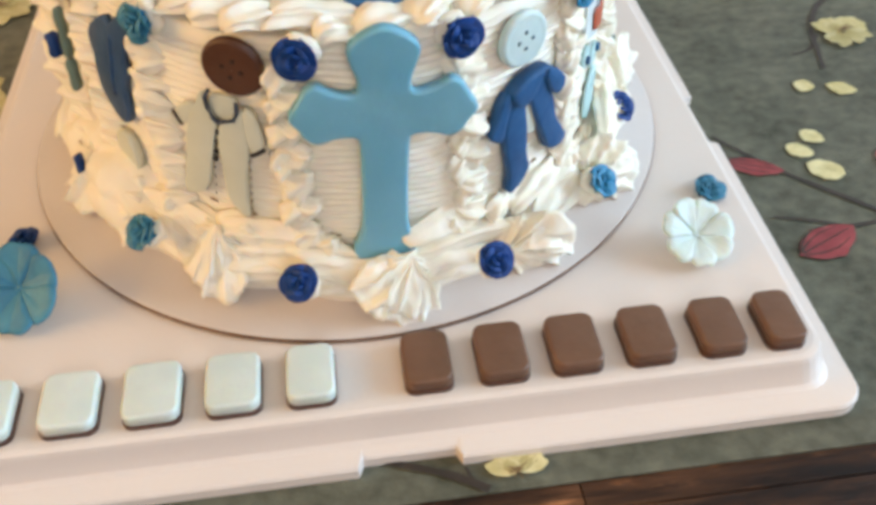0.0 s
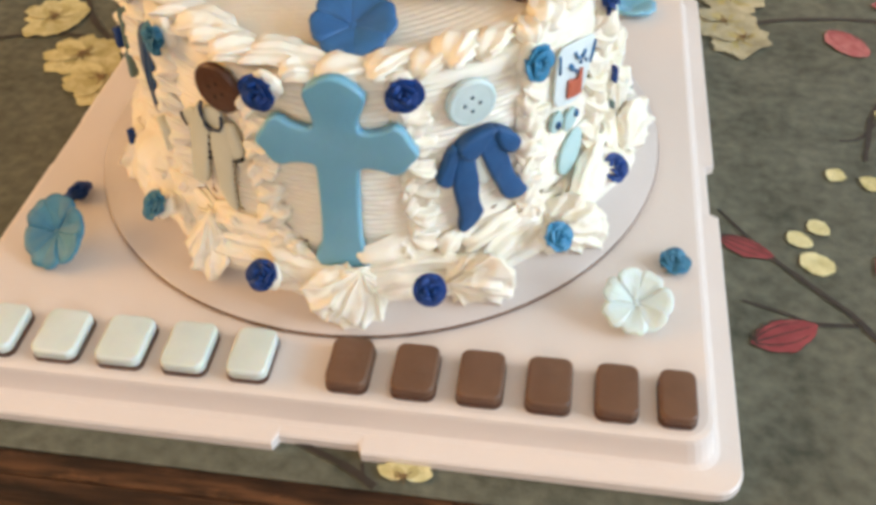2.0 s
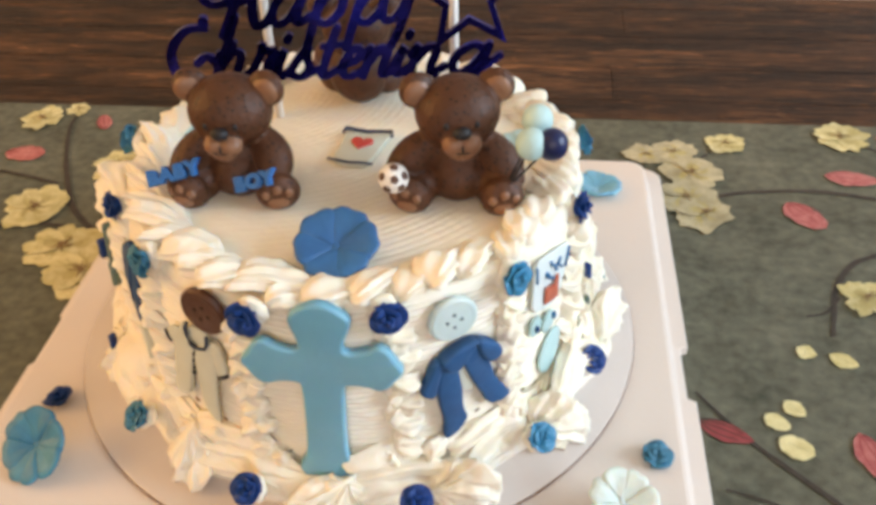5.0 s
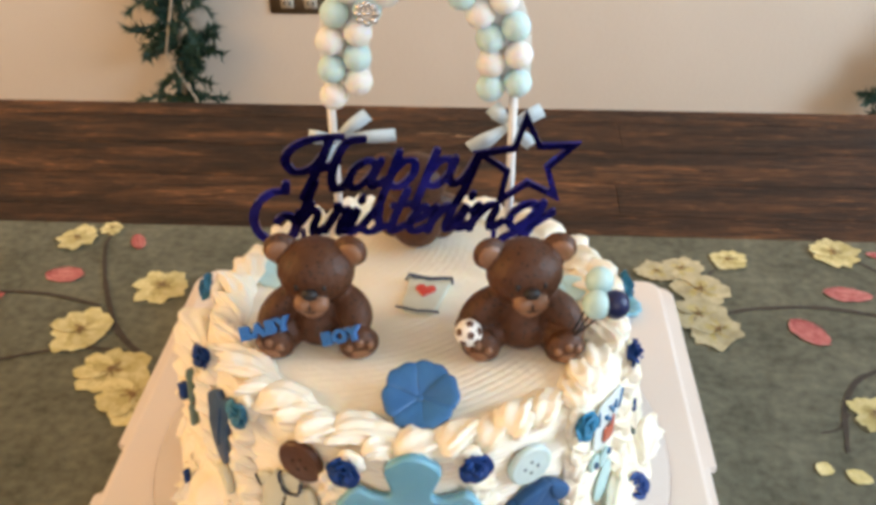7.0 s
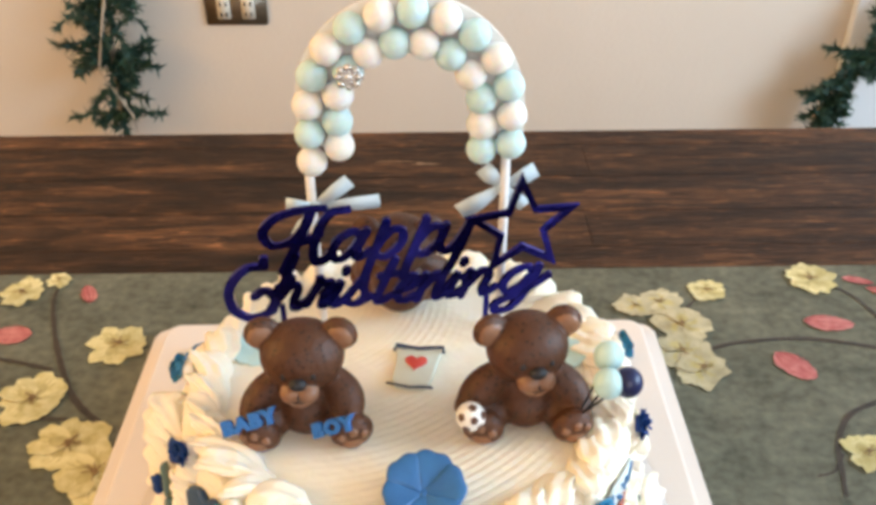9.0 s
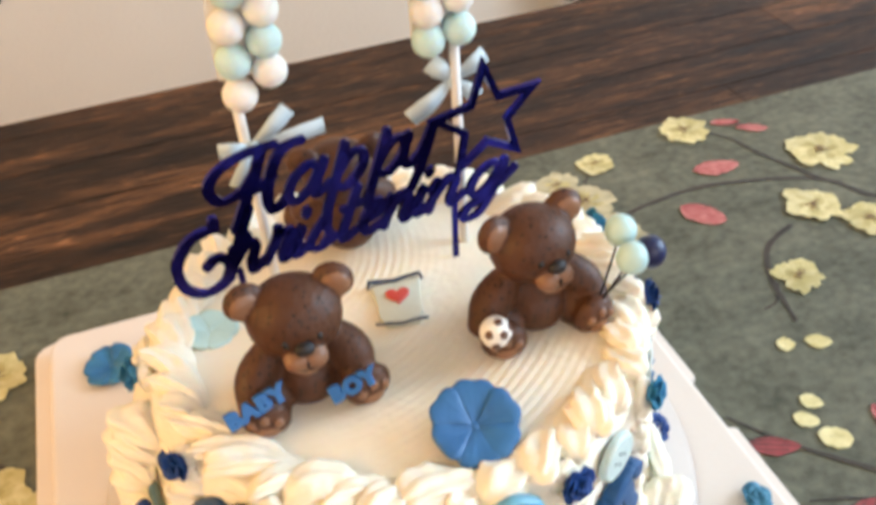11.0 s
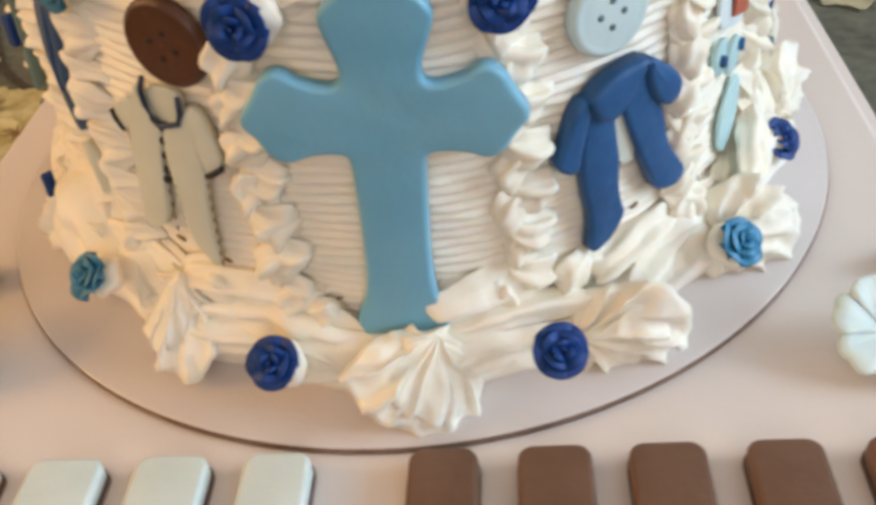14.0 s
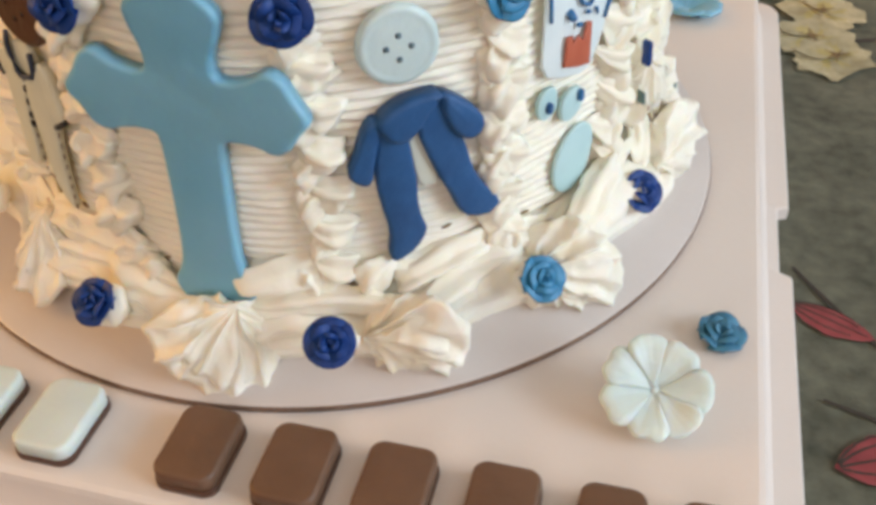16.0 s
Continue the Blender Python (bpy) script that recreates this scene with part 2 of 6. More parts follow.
def link(name, me, parent=None, label="", m=None):
    ob = new(name, me)
    if m is not None:
        ob.matrix_basis = m
    if parent is not None:
        root = parent
        ob.parent = parent
        if parent.type == "EMPTY":
            ob.matrix_parent_inverse = root.matrix_basis.inverted()
    if label:
        tagged(ob, label)
    return ob


def mesh(name, bm, material, smooth=True):
    me = bpy.data.meshes.new(name)
    bmesh.ops.recalc_face_normals(bm, faces=bm.faces)
    bm.to_mesh(me)
    bm.free()
    for mt in material if isinstance(material, (list, tuple)) else (material,):
        me.materials.append(mt)
    if smooth:
        me.polygons.foreach_set("use_smooth", [True] * len(me.polygons))
    return me


def part(name, bm, material, parent=None, label="", smooth=True):
    return link(name, mesh(name, bm, material, smooth), parent, label)


def thing(name, loc, label, category, group="", kind=""):
    ob = new(name)
    ob.empty_display_size = 0.01
    ob.matrix_basis = Matrix.Translation(loc)
    return tagged(ob, label, category, group, kind)


def surface(rows, closed=True):
    """A bmesh over a grid of points (n, m, 3); closed joins the last column to the first."""
    bm = bmesh.new()
    n, m = rows.shape[:2]
    vs = [[bm.verts.new(rows[i, j]) for j in range(m)] for i in range(n)]
    for i in range(n - 1):
        for j in range(m if closed else m - 1):
            k = (j + 1) % m
            bm.faces.new((vs[i][j], vs[i][k], vs[i + 1][k], vs[i + 1][j]))
    return bm


def merge(a, b, m=None):
    """Puts bmesh b into a, moved by m."""
    if m is not None:
        bmesh.ops.transform(b, matrix=m, verts=b.verts)
    me = bpy.data.meshes.new("tmp")
    b.to_mesh(me)
    b.free()
    a.from_mesh(me)
    bpy.data.meshes.remove(me)


def ball(bm, centre, radii, m=None, index=0, seg=24, ring=14):
    turn = (m or Matrix()).to_4x4()
    r = bmesh.ops.create_uvsphere(bm, u_segments=seg, v_segments=ring, radius=1, matrix=Matrix.Translation(centre) @ turn @ Matrix.Diagonal((*radii, 1)))
    for f in {f for v in r["verts"] for f in v.link_faces}:
        f.material_index = index


def prism(outline, z0, z1, bevel=0.0, segments=2):
    bm = bmesh.new()
    low = bm.faces.new([bm.verts.new((x, y, z0)) for x, y in outline])
    up = bmesh.ops.extrude_face_region(bm, geom=[low])
    top = [v for v in up["geom"] if isinstance(v, bmesh.types.BMVert)]
    bmesh.ops.translate(bm, verts=top, vec=(0, 0, z1 - z0))
    if bevel:
        tops = set(top)
        edges = [e for e in bm.edges if e.verts[0] in tops and e.verts[1] in tops]
        bmesh.ops.bevel(bm, geom=edges, offset=bevel, segments=segments, profile=0.6, affect="EDGES")
    return bm


def smooth_outline(pts, times=2):
    for _ in range(times):
        pts = [q for a, b in zip(pts, pts[1:] + pts[:1]) for q in ((0.75 * a[0] + 0.25 * b[0], 0.75 * a[1] + 0.25 * b[1]), (0.25 * a[0] + 0.75 * b[0], 0.25 * a[1] + 0.75 * b[1]))]
    return pts


def rounded_rect(x0, y0, x1, y1, r, n=6):
    pts = []
    for cx, cy, a0 in ((x1 - r, y1 - r, 0), (x0 + r, y1 - r, 90), (x0 + r, y0 + r, 180), (x1 - r, y0 + r, 270)):
        pts += [(cx + r * math.cos(radians(a0 + 90 * i / n)), cy + r * math.sin(radians(a0 + 90 * i / n))) for i in range(n + 1)]
    return pts


def box(x0, y0, z0, x1, y1, z1, bevel=0.0):
    bm = bmesh.new()
    bmesh.ops.create_cube(bm, size=1, matrix=Matrix.Translation(((x0 + x1) / 2, (y0 + y1) / 2, (z0 + z1) / 2)) @ Matrix.Diagonal((x1 - x0, y1 - y0, z1 - z0, 1)))
    if bevel:
        bmesh.ops.bevel(bm, geom=bm.edges[:], offset=bevel, segments=2, affect="EDGES")
    return bm


def tube(pts, radius, seg=8, squash=1.0):
    """A capped tube along pts; radius is one number or one a point."""
    P = [Vector(p) for p in pts]
    rad = radius if isinstance(radius, (list, tuple)) else [radius] * len(P)
    bm = bmesh.new()
    rings = []
    for i, p in enumerate(P):
        d = (P[min(i + 1, len(P) - 1)] - P[max(i - 1, 0)]).normalized()
        side = d.cross(Vector((0, 0, 1)) if abs(d.z) < 0.95 else Vector((0, 1, 0))).normalized()
        up = side.cross(d)
        rings.append([bm.verts.new(p + rad[i] * (side * math.cos(a) + squash * up * math.sin(a))) for a in (2 * math.pi * k / seg for k in range(seg))])
    for a, b in zip(rings, rings[1:]):
        for k in range(seg):
            bm.faces.new((a[k], a[(k + 1) % seg], b[(k + 1) % seg], b[k]))
    bm.faces.new(rings[0][::-1])
    bm.faces.new(rings[-1])
    return bm


# ---- the room ----
def structure(name, bm, material, label, category):
    return tagged(part(name, bm, material, smooth=False), label, category, kind="structure")


def wall_with_opening(name, along, at, thick, a0, a1, o0, o1, h0, h1, label):
    bm = bmesh.new()
    for (p0, p1, q0, q1) in ((a0, o0, FLOOR, CEIL), (o1, a1, FLOOR, CEIL), (o0, o1, FLOOR, h0), (o0, o1, h1, CEIL)):
        merge(bm, box(p0, at, q0, p1, at + thick, q1) if along == "x" else box(at, p0, q0, at + thick, p1, q1))
    return structure(name, bm, WALL, label, "wall")


structure("wall_north", box(ROOM_X0, ROOM_Y1, FLOOR, ROOM_X1, ROOM_Y1 + 0.12, CEIL), WALL, "plain beige painted wall behind the table", "wall")
# Unseen walls, added to close the room; their openings hold the area lamps.
wall_with_opening("wall_south", "x", ROOM_Y0 - 0.12, 0.12, ROOM_X0, ROOM_X1, -0.65, 1.25, 0.6, 1.8, "unseen beige painted wall with an added window opening")
wall_with_opening("wall_east", "y", ROOM_X1, 0.12, ROOM_Y0, ROOM_Y1, -1.2, 0.5, 0.45, 1.75, "unseen beige painted wall with an added window opening")
wall_with_opening("wall_west", "y", ROOM_X0 - 0.12, 0.12, ROOM_Y0, ROOM_Y1, -1.05, 0.45, 0.5, 1.7, "unseen beige painted wall with an added window opening")
structure("floor", box(ROOM_X0, ROOM_Y0, FLOOR - 0.1, ROOM_X1, ROOM_Y1, FLOOR), FLOORM, "plain tan tiled floor under the table", "floor")
# Ceiling is out of view; its warm tint warms the bounced light.
structure("ceiling", box(ROOM_X0, ROOM_Y0, CEIL, ROOM_X1, ROOM_Y1, CEIL + 0.1), CEILING, "unseen warm off-white ceiling that closes the room", "ceiling")
# Added slab: the wall's brighter, bluish stretch is put into its colour.
structure("pale_wall_slab", box(0.93, ROOM_Y1 - 0.03, FLOOR, 2.5, ROOM_Y1 - 0.002, CEIL), WALL_COOL, "added cool white slab for the brighter stretch of wall", "panel")


def outlet():
    t = thing("wall_outlet", (-0.388, ROOM_Y1, -0.245), "dark bronze wall plate with two ivory sockets", "outlet")
    part("plate", box(-0.454, ROOM_Y1 - 0.008, -0.281, -0.323, ROOM_Y1, -0.209, 0.003), PLATE, t)
    for cx in (-0.414, -0.362):
        s = part("socket", box(cx - 0.014, ROOM_Y1 - 0.011, -0.267, cx + 0.014, ROOM_Y1 - 0.007, -0.221, 0.001), SOCKET, t, "ivory socket insert")
        # Slots are small dark blocks; the shade inside them is put into the colour.
        for dz in (-0.012, 0.010):
            for dx in (-0.006, 0.006):
                part("slot", box(cx + dx - 0.002, ROOM_Y1 - 0.0122, -0.244 + dz - 0.004, cx + dx + 0.002, ROOM_Y1 - 0.0105, -0.244 + dz + 0.004), SLOT, s)


outlet()


def garland(name, spine, width, label, seed):
    rnd = random.Random(seed)
    t = thing(name, spine[0], label, "garland")
    P = [Vector(p) for p in spine]
    part("stem", tube(P, 0.008, 6), WIRE, t, "thin twisted wire stem")
    verts, faces = [], []
    for a, b in zip(P, P[1:]):
        n = max(2, int((b - a).length / 0.036))
        for i in range(n):
            c = a.lerp(b, (i + rnd.random()) / n)
            for side in range(7):
                d = Vector((rnd.uniform(-1, 1), rnd.uniform(-0.45, 0.1), rnd.uniform(-1, 0.55))).normalized()
                ln = width * rnd.uniform(0.45, 1.2)
                for k in range(84):
                    s = rnd.random()
                    p = c + d * ln * s
                    e = (d * 0.9 + Vector((rnd.gauss(0, 1), rnd.gauss(0, 0.5), rnd.gauss(0, 1))).normalized()).normalized()
                    w = e.cross(Vector((rnd.gauss(0, 1), rnd.gauss(0, 1), rnd.gauss(0, 1)))).normalized() * 0.0034
                    q = p + e * rnd.uniform(0.015, 0.028)
                    for v in (p, q, (p + q) / 2 + w):
                        v.y = min(v.y, ROOM_Y1 - 0.004)
                    i0 = len(verts)
                    verts += [p - w, p + w, q]
                    faces.append((i0, i0 + 1, i0 + 2))
    me = bpy.data.meshes.new("needles")
    me.from_pydata(verts, [], faces)
    me.materials.append(NEEDLE)
    tagged(link("needles", me, t), kind="stuff")
    return t, P


g, P = garland("christmas_garland", [(-0.62, 1.53, 0.45), (-0.64, 1.53, 0.0), (-0.65, 1.53, -0.25), (-0.66, 1.53, -0.46)], 0.10, "dark green artificial pine garland hanging on the wall", 3)
part("light_wire", tube([(-0.60, 1.47, -0.1), (-0.63, 1.45, -0.22), (-0.66, 1.45, -0.33), (-0.61, 1.45, -0.43), (-0.60, 1.44, -0.50), (-0.70, 1.44, -0.53)], 0.0022, 6), WIRE, g, "thin pale twisted wire")
garland("christmas_garland", [(1.15, 1.50, 0.2), (1.05, 1.50, -0.22), (0.92, 1.50, -0.36), (0.87, 1.50, -0.48), (0.92, 1.50, -0.62)], 0.075, "dark green artificial pine garland curving beside the added pale slab", 5)
rod = thing("black_rod", (1.50, ROOM_Y1 - 0.06, FLOOR), "thin black metal rod leaning against the wall", "rod")
part("shaft", tube([(1.495, ROOM_Y1 - 0.12, FLOOR), (1.53, ROOM_Y1 - 0.07, -0.30), (1.58, ROOM_Y1 - 0.05, 0.25)], 0.011, 10), ROD, rod)

# Unseen frames; the south and west windows are added for the fill lamps.
for nm, m0, w, h in (("window_1", pose(ROOM_X1 + 0.06, -0.35, 1.1, 0, 0, 90), 1.7, 1.3), ("window_2", pose(0.3, ROOM_Y0 - 0.06, 1.2, 0, 0, 0), 1.9, 1.2), ("window_3", pose(ROOM_X0 - 0.06, -0.3, 1.1, 0, 0, 90), 1.5, 1.2)):
    bm = bmesh.new()
    for x0, z0, x1, z1 in ((-w / 2, -h / 2, w / 2, -h / 2 + 0.05), (-w / 2, h / 2 - 0.05, w / 2, h / 2), (-w / 2, -h / 2 + 0.05, -w / 2 + 0.05, h / 2 - 0.05), (w / 2 - 0.05, -h / 2 + 0.05, w / 2, h / 2 - 0.05), (-0.025, -h / 2 + 0.05, 0.025, h / 2 - 0.05)):
        merge(bm, box(x0, -0.03, z0, x1, 0.03, z1))
    bmesh.ops.transform(bm, matrix=m0, verts=bm.verts)
    structure(nm, bm, FRAME, "unseen white painted window frame in the wall opening", "window")

# ---- table and runner ----
TABLE_Y0, TABLE_Y1, TABLE_X = -0.44, 0.503, 1.25
table = thing("table", (0, 0.03, FLOOR), "dark walnut-stained plank dining table", "table")
for sx in (-1, 1):
    for sy in (TABLE_Y0 + 0.08, TABLE_Y1 - 0.08):
        part("leg", box(sx * 1.12 - 0.04, sy - 0.04, FLOOR, sx * 1.12 + 0.04, sy + 0.04, -0.031, 0.006), WOOD, table)
part("apron", box(-1.10, TABLE_Y0 + 0.05, -0.11, 1.10, TABLE_Y1 - 0.05, -0.031, 0.004), WOOD, table)
rnd = random.Random(11)
y = TABLE_Y0
while y < TABLE_Y1 - 0.01:
    wd = min(rnd.uniform(0.052, 0.068), TABLE_Y1 - y)
    if TABLE_Y1 - y - wd < 0.03:
        wd = TABLE_Y1 - y
    x = -TABLE_X
    while x < TABLE_X - 0.01:
        ln = min(rnd.uniform(1.3, 2.3), TABLE_X - x)
        if TABLE_X - x - ln < 0.2:
            ln = TABLE_X - x
        bm = box(x + 0.00005, y + 0.0002, -0.030, x + ln - 0.00005, y + wd - 0.0002, -0.0010 + rnd.uniform(-0.0002, 0.0), 0.0004)
        part("plank", bm, WOOD, table, smooth=False)
        x += ln
    y += wd

SCRATCH = mat("bare_wood_scratch", (0.20, 0.11, 0.06), 0.7, (0.30, 0.18, 0.10), 200)
for x0, x1, y0, wd in ((-0.034, 0.002, 0.4405, 0.0012), (0.000, 0.026, 0.4350, 0.0018), (0.004, 0.012, 0.4375, 0.0022)):
    rag = [(x0 + (x1 - x0) * f, y0 + wd * math.sin(math.pi * f) * rnd.uniform(0.5, 1.1)) for f in np.linspace(0, 1, 8)] + [(x0 + (x1 - x0) * f, y0 - wd * math.sin(math.pi * f) * rnd.uniform(0.3, 1.0)) for f in np.linspace(0.9, 0.1, 7)]
    part("scratch", prism(rag, -0.0012, -0.0007), SCRATCH, table, "pale scratch in the dark stain", smooth=False)

RUN_Y0, RUN_Y1 = -0.2020, 0.260
runner = thing("table_runner", (0, 0.03, -0.0010), "grey-green table runner printed with yellow and red blossom branches", "table runner")
bm = box(-1.0, RUN_Y0, -0.00095, 1.0, RUN_Y1, -0.0001, 0.0002)
part("cloth", bm, CLOTH, runner, smooth=False)


def flat_shape(bm, outline, z):
    bm.faces.new([bm.verts.new((x, y, z)) for x, y in outline])


def ribbon(bm, pts, w, z, index=0):
    """A thin printed line on the cloth."""
    P = [Vector((*p, z)) for p in pts]
    prev = None
    for i, p in enumerate(P):
        d = P[min(i + 1, len(P) - 1)] - P[max(i - 1, 0)]
        n = Vector((-d.y, d.x, 0)).normalized() * w * (1 - 0.6 * i / len(P))
        cur = [bm.verts.new(p + n), bm.verts.new(p - n)]
        if prev:
            bm.faces.new((prev[0], prev[1], cur[1], cur[0])).material_index = index
        prev = cur


def blossom(x, y, r, seed, material, petals=5, squash=1.0, turn=0.0):
    rnd = random.Random(seed)
    bm = bmesh.new()
    throat = bmesh.new()
    for k in range(petals):
        a = turn + 2 * math.pi * k / petals + rnd.uniform(-0.2, 0.2)
        L, W = r * rnd.uniform(0.85, 1.15), r * rnd.uniform(0.50, 0.70)

        def at(px, py):
            return (x + px * math.cos(a) - py * math.sin(a), y + squash * (px * math.sin(a) + py * math.cos(a)))

        pts = []
        for j in range(26):
            u = 2 * math.pi * j / 26
            px, py = L * 0.52 * (1 - math.cos(u)), W * math.sin(u) * (0.75 + 0.25 * (1 - math.cos(u)) / 2)
            k2 = 1 + (0.09 * math.sin(3 * u + seed + k) + 0.05 * math.sin(8 * u + 2 * seed + k) - 0.10 * math.exp(-((u - math.pi) / 0.25) ** 2)) * (1 - math.cos(u)) / 2
            pts.append(at(px * k2, py * k2))
        if all(q[1] > RUN_Y0 + 0.001 for q in pts):
            z = 0.0010 + 0.0002 * k + 0.00001 * seed
            flat_shape(bm, pts, z)
            for off, ln in ((-0.42, 0.66), (-0.16, 0.80), (0.14, 0.74), (0.40, 0.62)):
                ribbon(throat, [at(L * ln * f, W * off * f ** 0.8 * rnd.uniform(0.92, 1.08)) for f in (0.12, 0.4, 0.7, 1.0)], r * 0.022, z + 0.00005)
            flat_shape(throat, [at(L * 0.30 * (1 - math.cos(u)) * rnd.uniform(0.85, 1.1), W * 0.34 * math.sin(u)) for u in np.linspace(0, 2 * math.pi, 12, endpoint=False)], z + 0.00008)
    ob = part("printed_blossom", bm, material, runner, smooth=False)
    part("vein_print", throat, PRINT_VEIN, ob, smooth=False)
    bm = bmesh.new()
    pts = [(x + r * 0.12 * math.cos(u) * rnd.uniform(0.6, 1.3), y + squash * r * 0.12 * math.sin(u) * rnd.uniform(0.6, 1.3)) for u in np.linspace(0, 2 * math.pi, 12, endpoint=False)]
    flat_shape(bm, pts, 0.0027)
    for k in range(7):
        a = rnd.uniform(0, 6.28)
        ribbon(bm, [(x + r * f * math.cos(a), y + squash * r * f * math.sin(a)) for f in (0.1, 0.22, 0.34)], r * 0.022, 0.0026 + 0.00002 * k)
    part("printed_stamen", bm, PRINT_STAMEN, ob, smooth=False)


def bud(x, y, ln, wd, turn, material, seed=0):
    rnd = random.Random(seed)
    bm = bmesh.new()
    for side, w in ((-1, wd), (1, wd * 0.8)):
        pts = []
        for j in range(12):
            s = j / 11
            pts.append((ln * (s - 0.5), side * w * 0.5 * math.sin(math.pi * s) ** 0.62 * (1 + 0.10 * math.sin(7 * s + seed) + 0.06 * math.sin(21 * s + 2 * seed))))
        pts += [(ln * (s - 0.5), side * 0.004 * wd * math.sin(math.pi * s)) for s in np.linspace(0.95, 0.05, 6)]
        c, sn = math.cos(radians(turn)), math.sin(radians(turn))
        flat_shape(bm, [(x + px * c - py * sn, y + px * sn + py * c) for px, py in pts], 0.00095)
    leaf = part("printed_leaf", bm, material, runner, smooth=False)
    if material in (PRINT_RED, PRINT_MAROON):
        bm = bmesh.new()
        for off in (0.0, 0.26, -0.30, 0.42):
            pts = [(ln * (f - 0.48), off * wd * math.sin(math.pi * f) ** 0.8) for f in np.linspace(0.03, 0.90 - abs(off) * 0.5, 6)]
            ribbon(bm, [(x + px * c - py * sn, y + px * sn + py * c) for px, py in pts], 0.00045, 0.00102 + 0.00001 * seed)
        part("vein_print", bm, PRINT_MAROON if material is PRINT_RED else PRINT_BROWN, leaf, smooth=False)


def branch(pts, w0, w1, z):
    P = [Vector((*p, 0)) for p in pts]
    fine = []
    for i in range(len(P) - 1):
        a, b, c, d = P[max(i - 1, 0)], P[i], P[i + 1], P[min(i + 2, len(P) - 1)]
        for k in range(8):
            t = k / 8
            fine.append(0.5 * ((2 * b) + (c - a) * t + (2 * a - 5 * b + 4 * c - d) * t * t + (3 * b - a - 3 * c + d) * t ** 3))
    fine.append(P[-1])
    bm = bmesh.new()
    prev = None
    for i, p in enumerate(fine):
        d = fine[min(i + 1, len(fine) - 1)] - fine[max(i - 1, 0)]
        n = Vector((-d.y, d.x, 0)).normalized()
        w = (w0 + (w1 - w0) * i / len(fine)) * (1 + 0.35 * noise.noise(p * 160))
        cur = [bm.verts.new(p + n * w + Vector((0, 0, z))), bm.verts.new(p - n * w + Vector((0, 0, z)))]
        if prev:
            bm.faces.new((prev[0], prev[1], cur[1], cur[0]))
        prev = cur
    part("printed_branch", bm, PRINT_BROWN, runner, smooth=False)


for i, (pts, w0, w1) in enumerate((
        (((0.209, 0.158), (0.237, 0.1665), (0.292, 0.1685), (0.3615, 0.145), (0.385, 0.110), (0.43, 0.085)), 0.0012, 0.0020),
        (((0.188, 0.185), (0.205, 0.205), (0.226, 0.2265)), 0.0008, 0.0006),
        (((0.365, 0.142), (0.346, 0.188), (0.336, 0.219), (0.316, 0.238)), 0.0014, 0.0006),
        (((0.312, 0.106), (0.285, 0.093), (0.268, 0.0675), (0.262, 0.045), (0.257, 0.026)), 0.0016, 0.0008),
        (((0.268, 0.060), (0.258, 0.046), (0.246, 0.042)), 0.0009, 0.0005),
        (((0.177, -0.0216), (0.1995, -0.0522), (0.2319, -0.0855), (0.2472, -0.1044), (0.30, -0.135)), 0.0006, 0.0019),
        (((0.184, -0.083), (0.203, -0.089), (0.2145, -0.0936), (0.234, -0.0925)), 0.0005, 0.0010),
        (((0.2472, -0.1044), (0.256, -0.085), (0.257, -0.066)), 0.0009, 0.0006),
        (((-0.008, -0.182), (0.0195, -0.1926), (0.0335, -0.2008)), 0.0009, 0.0014),
        (((0.0285, -0.1985), (0.0265, -0.1905)), 0.0009, 0.0005),
        (((-0.268, 0.250), (-0.2685, 0.2277), (-0.258, 0.195), (-0.243, 0.160), (-0.22, 0.118), (-0.193, 0.091)), 0.0008, 0.0018),
        (((-0.337, 0.160), (-0.29, 0.159), (-0.243, 0.146)), 0.0012, 0.0012),
        (((-0.32, 0.072), (-0.2568, 0.0954), (-0.222, 0.098), (-0.195, 0.090)), 0.0010, 0.0010))):
    branch(pts, w0 * 1.25, w1 * 1.25, 0.00034 + 0.00004 * i)
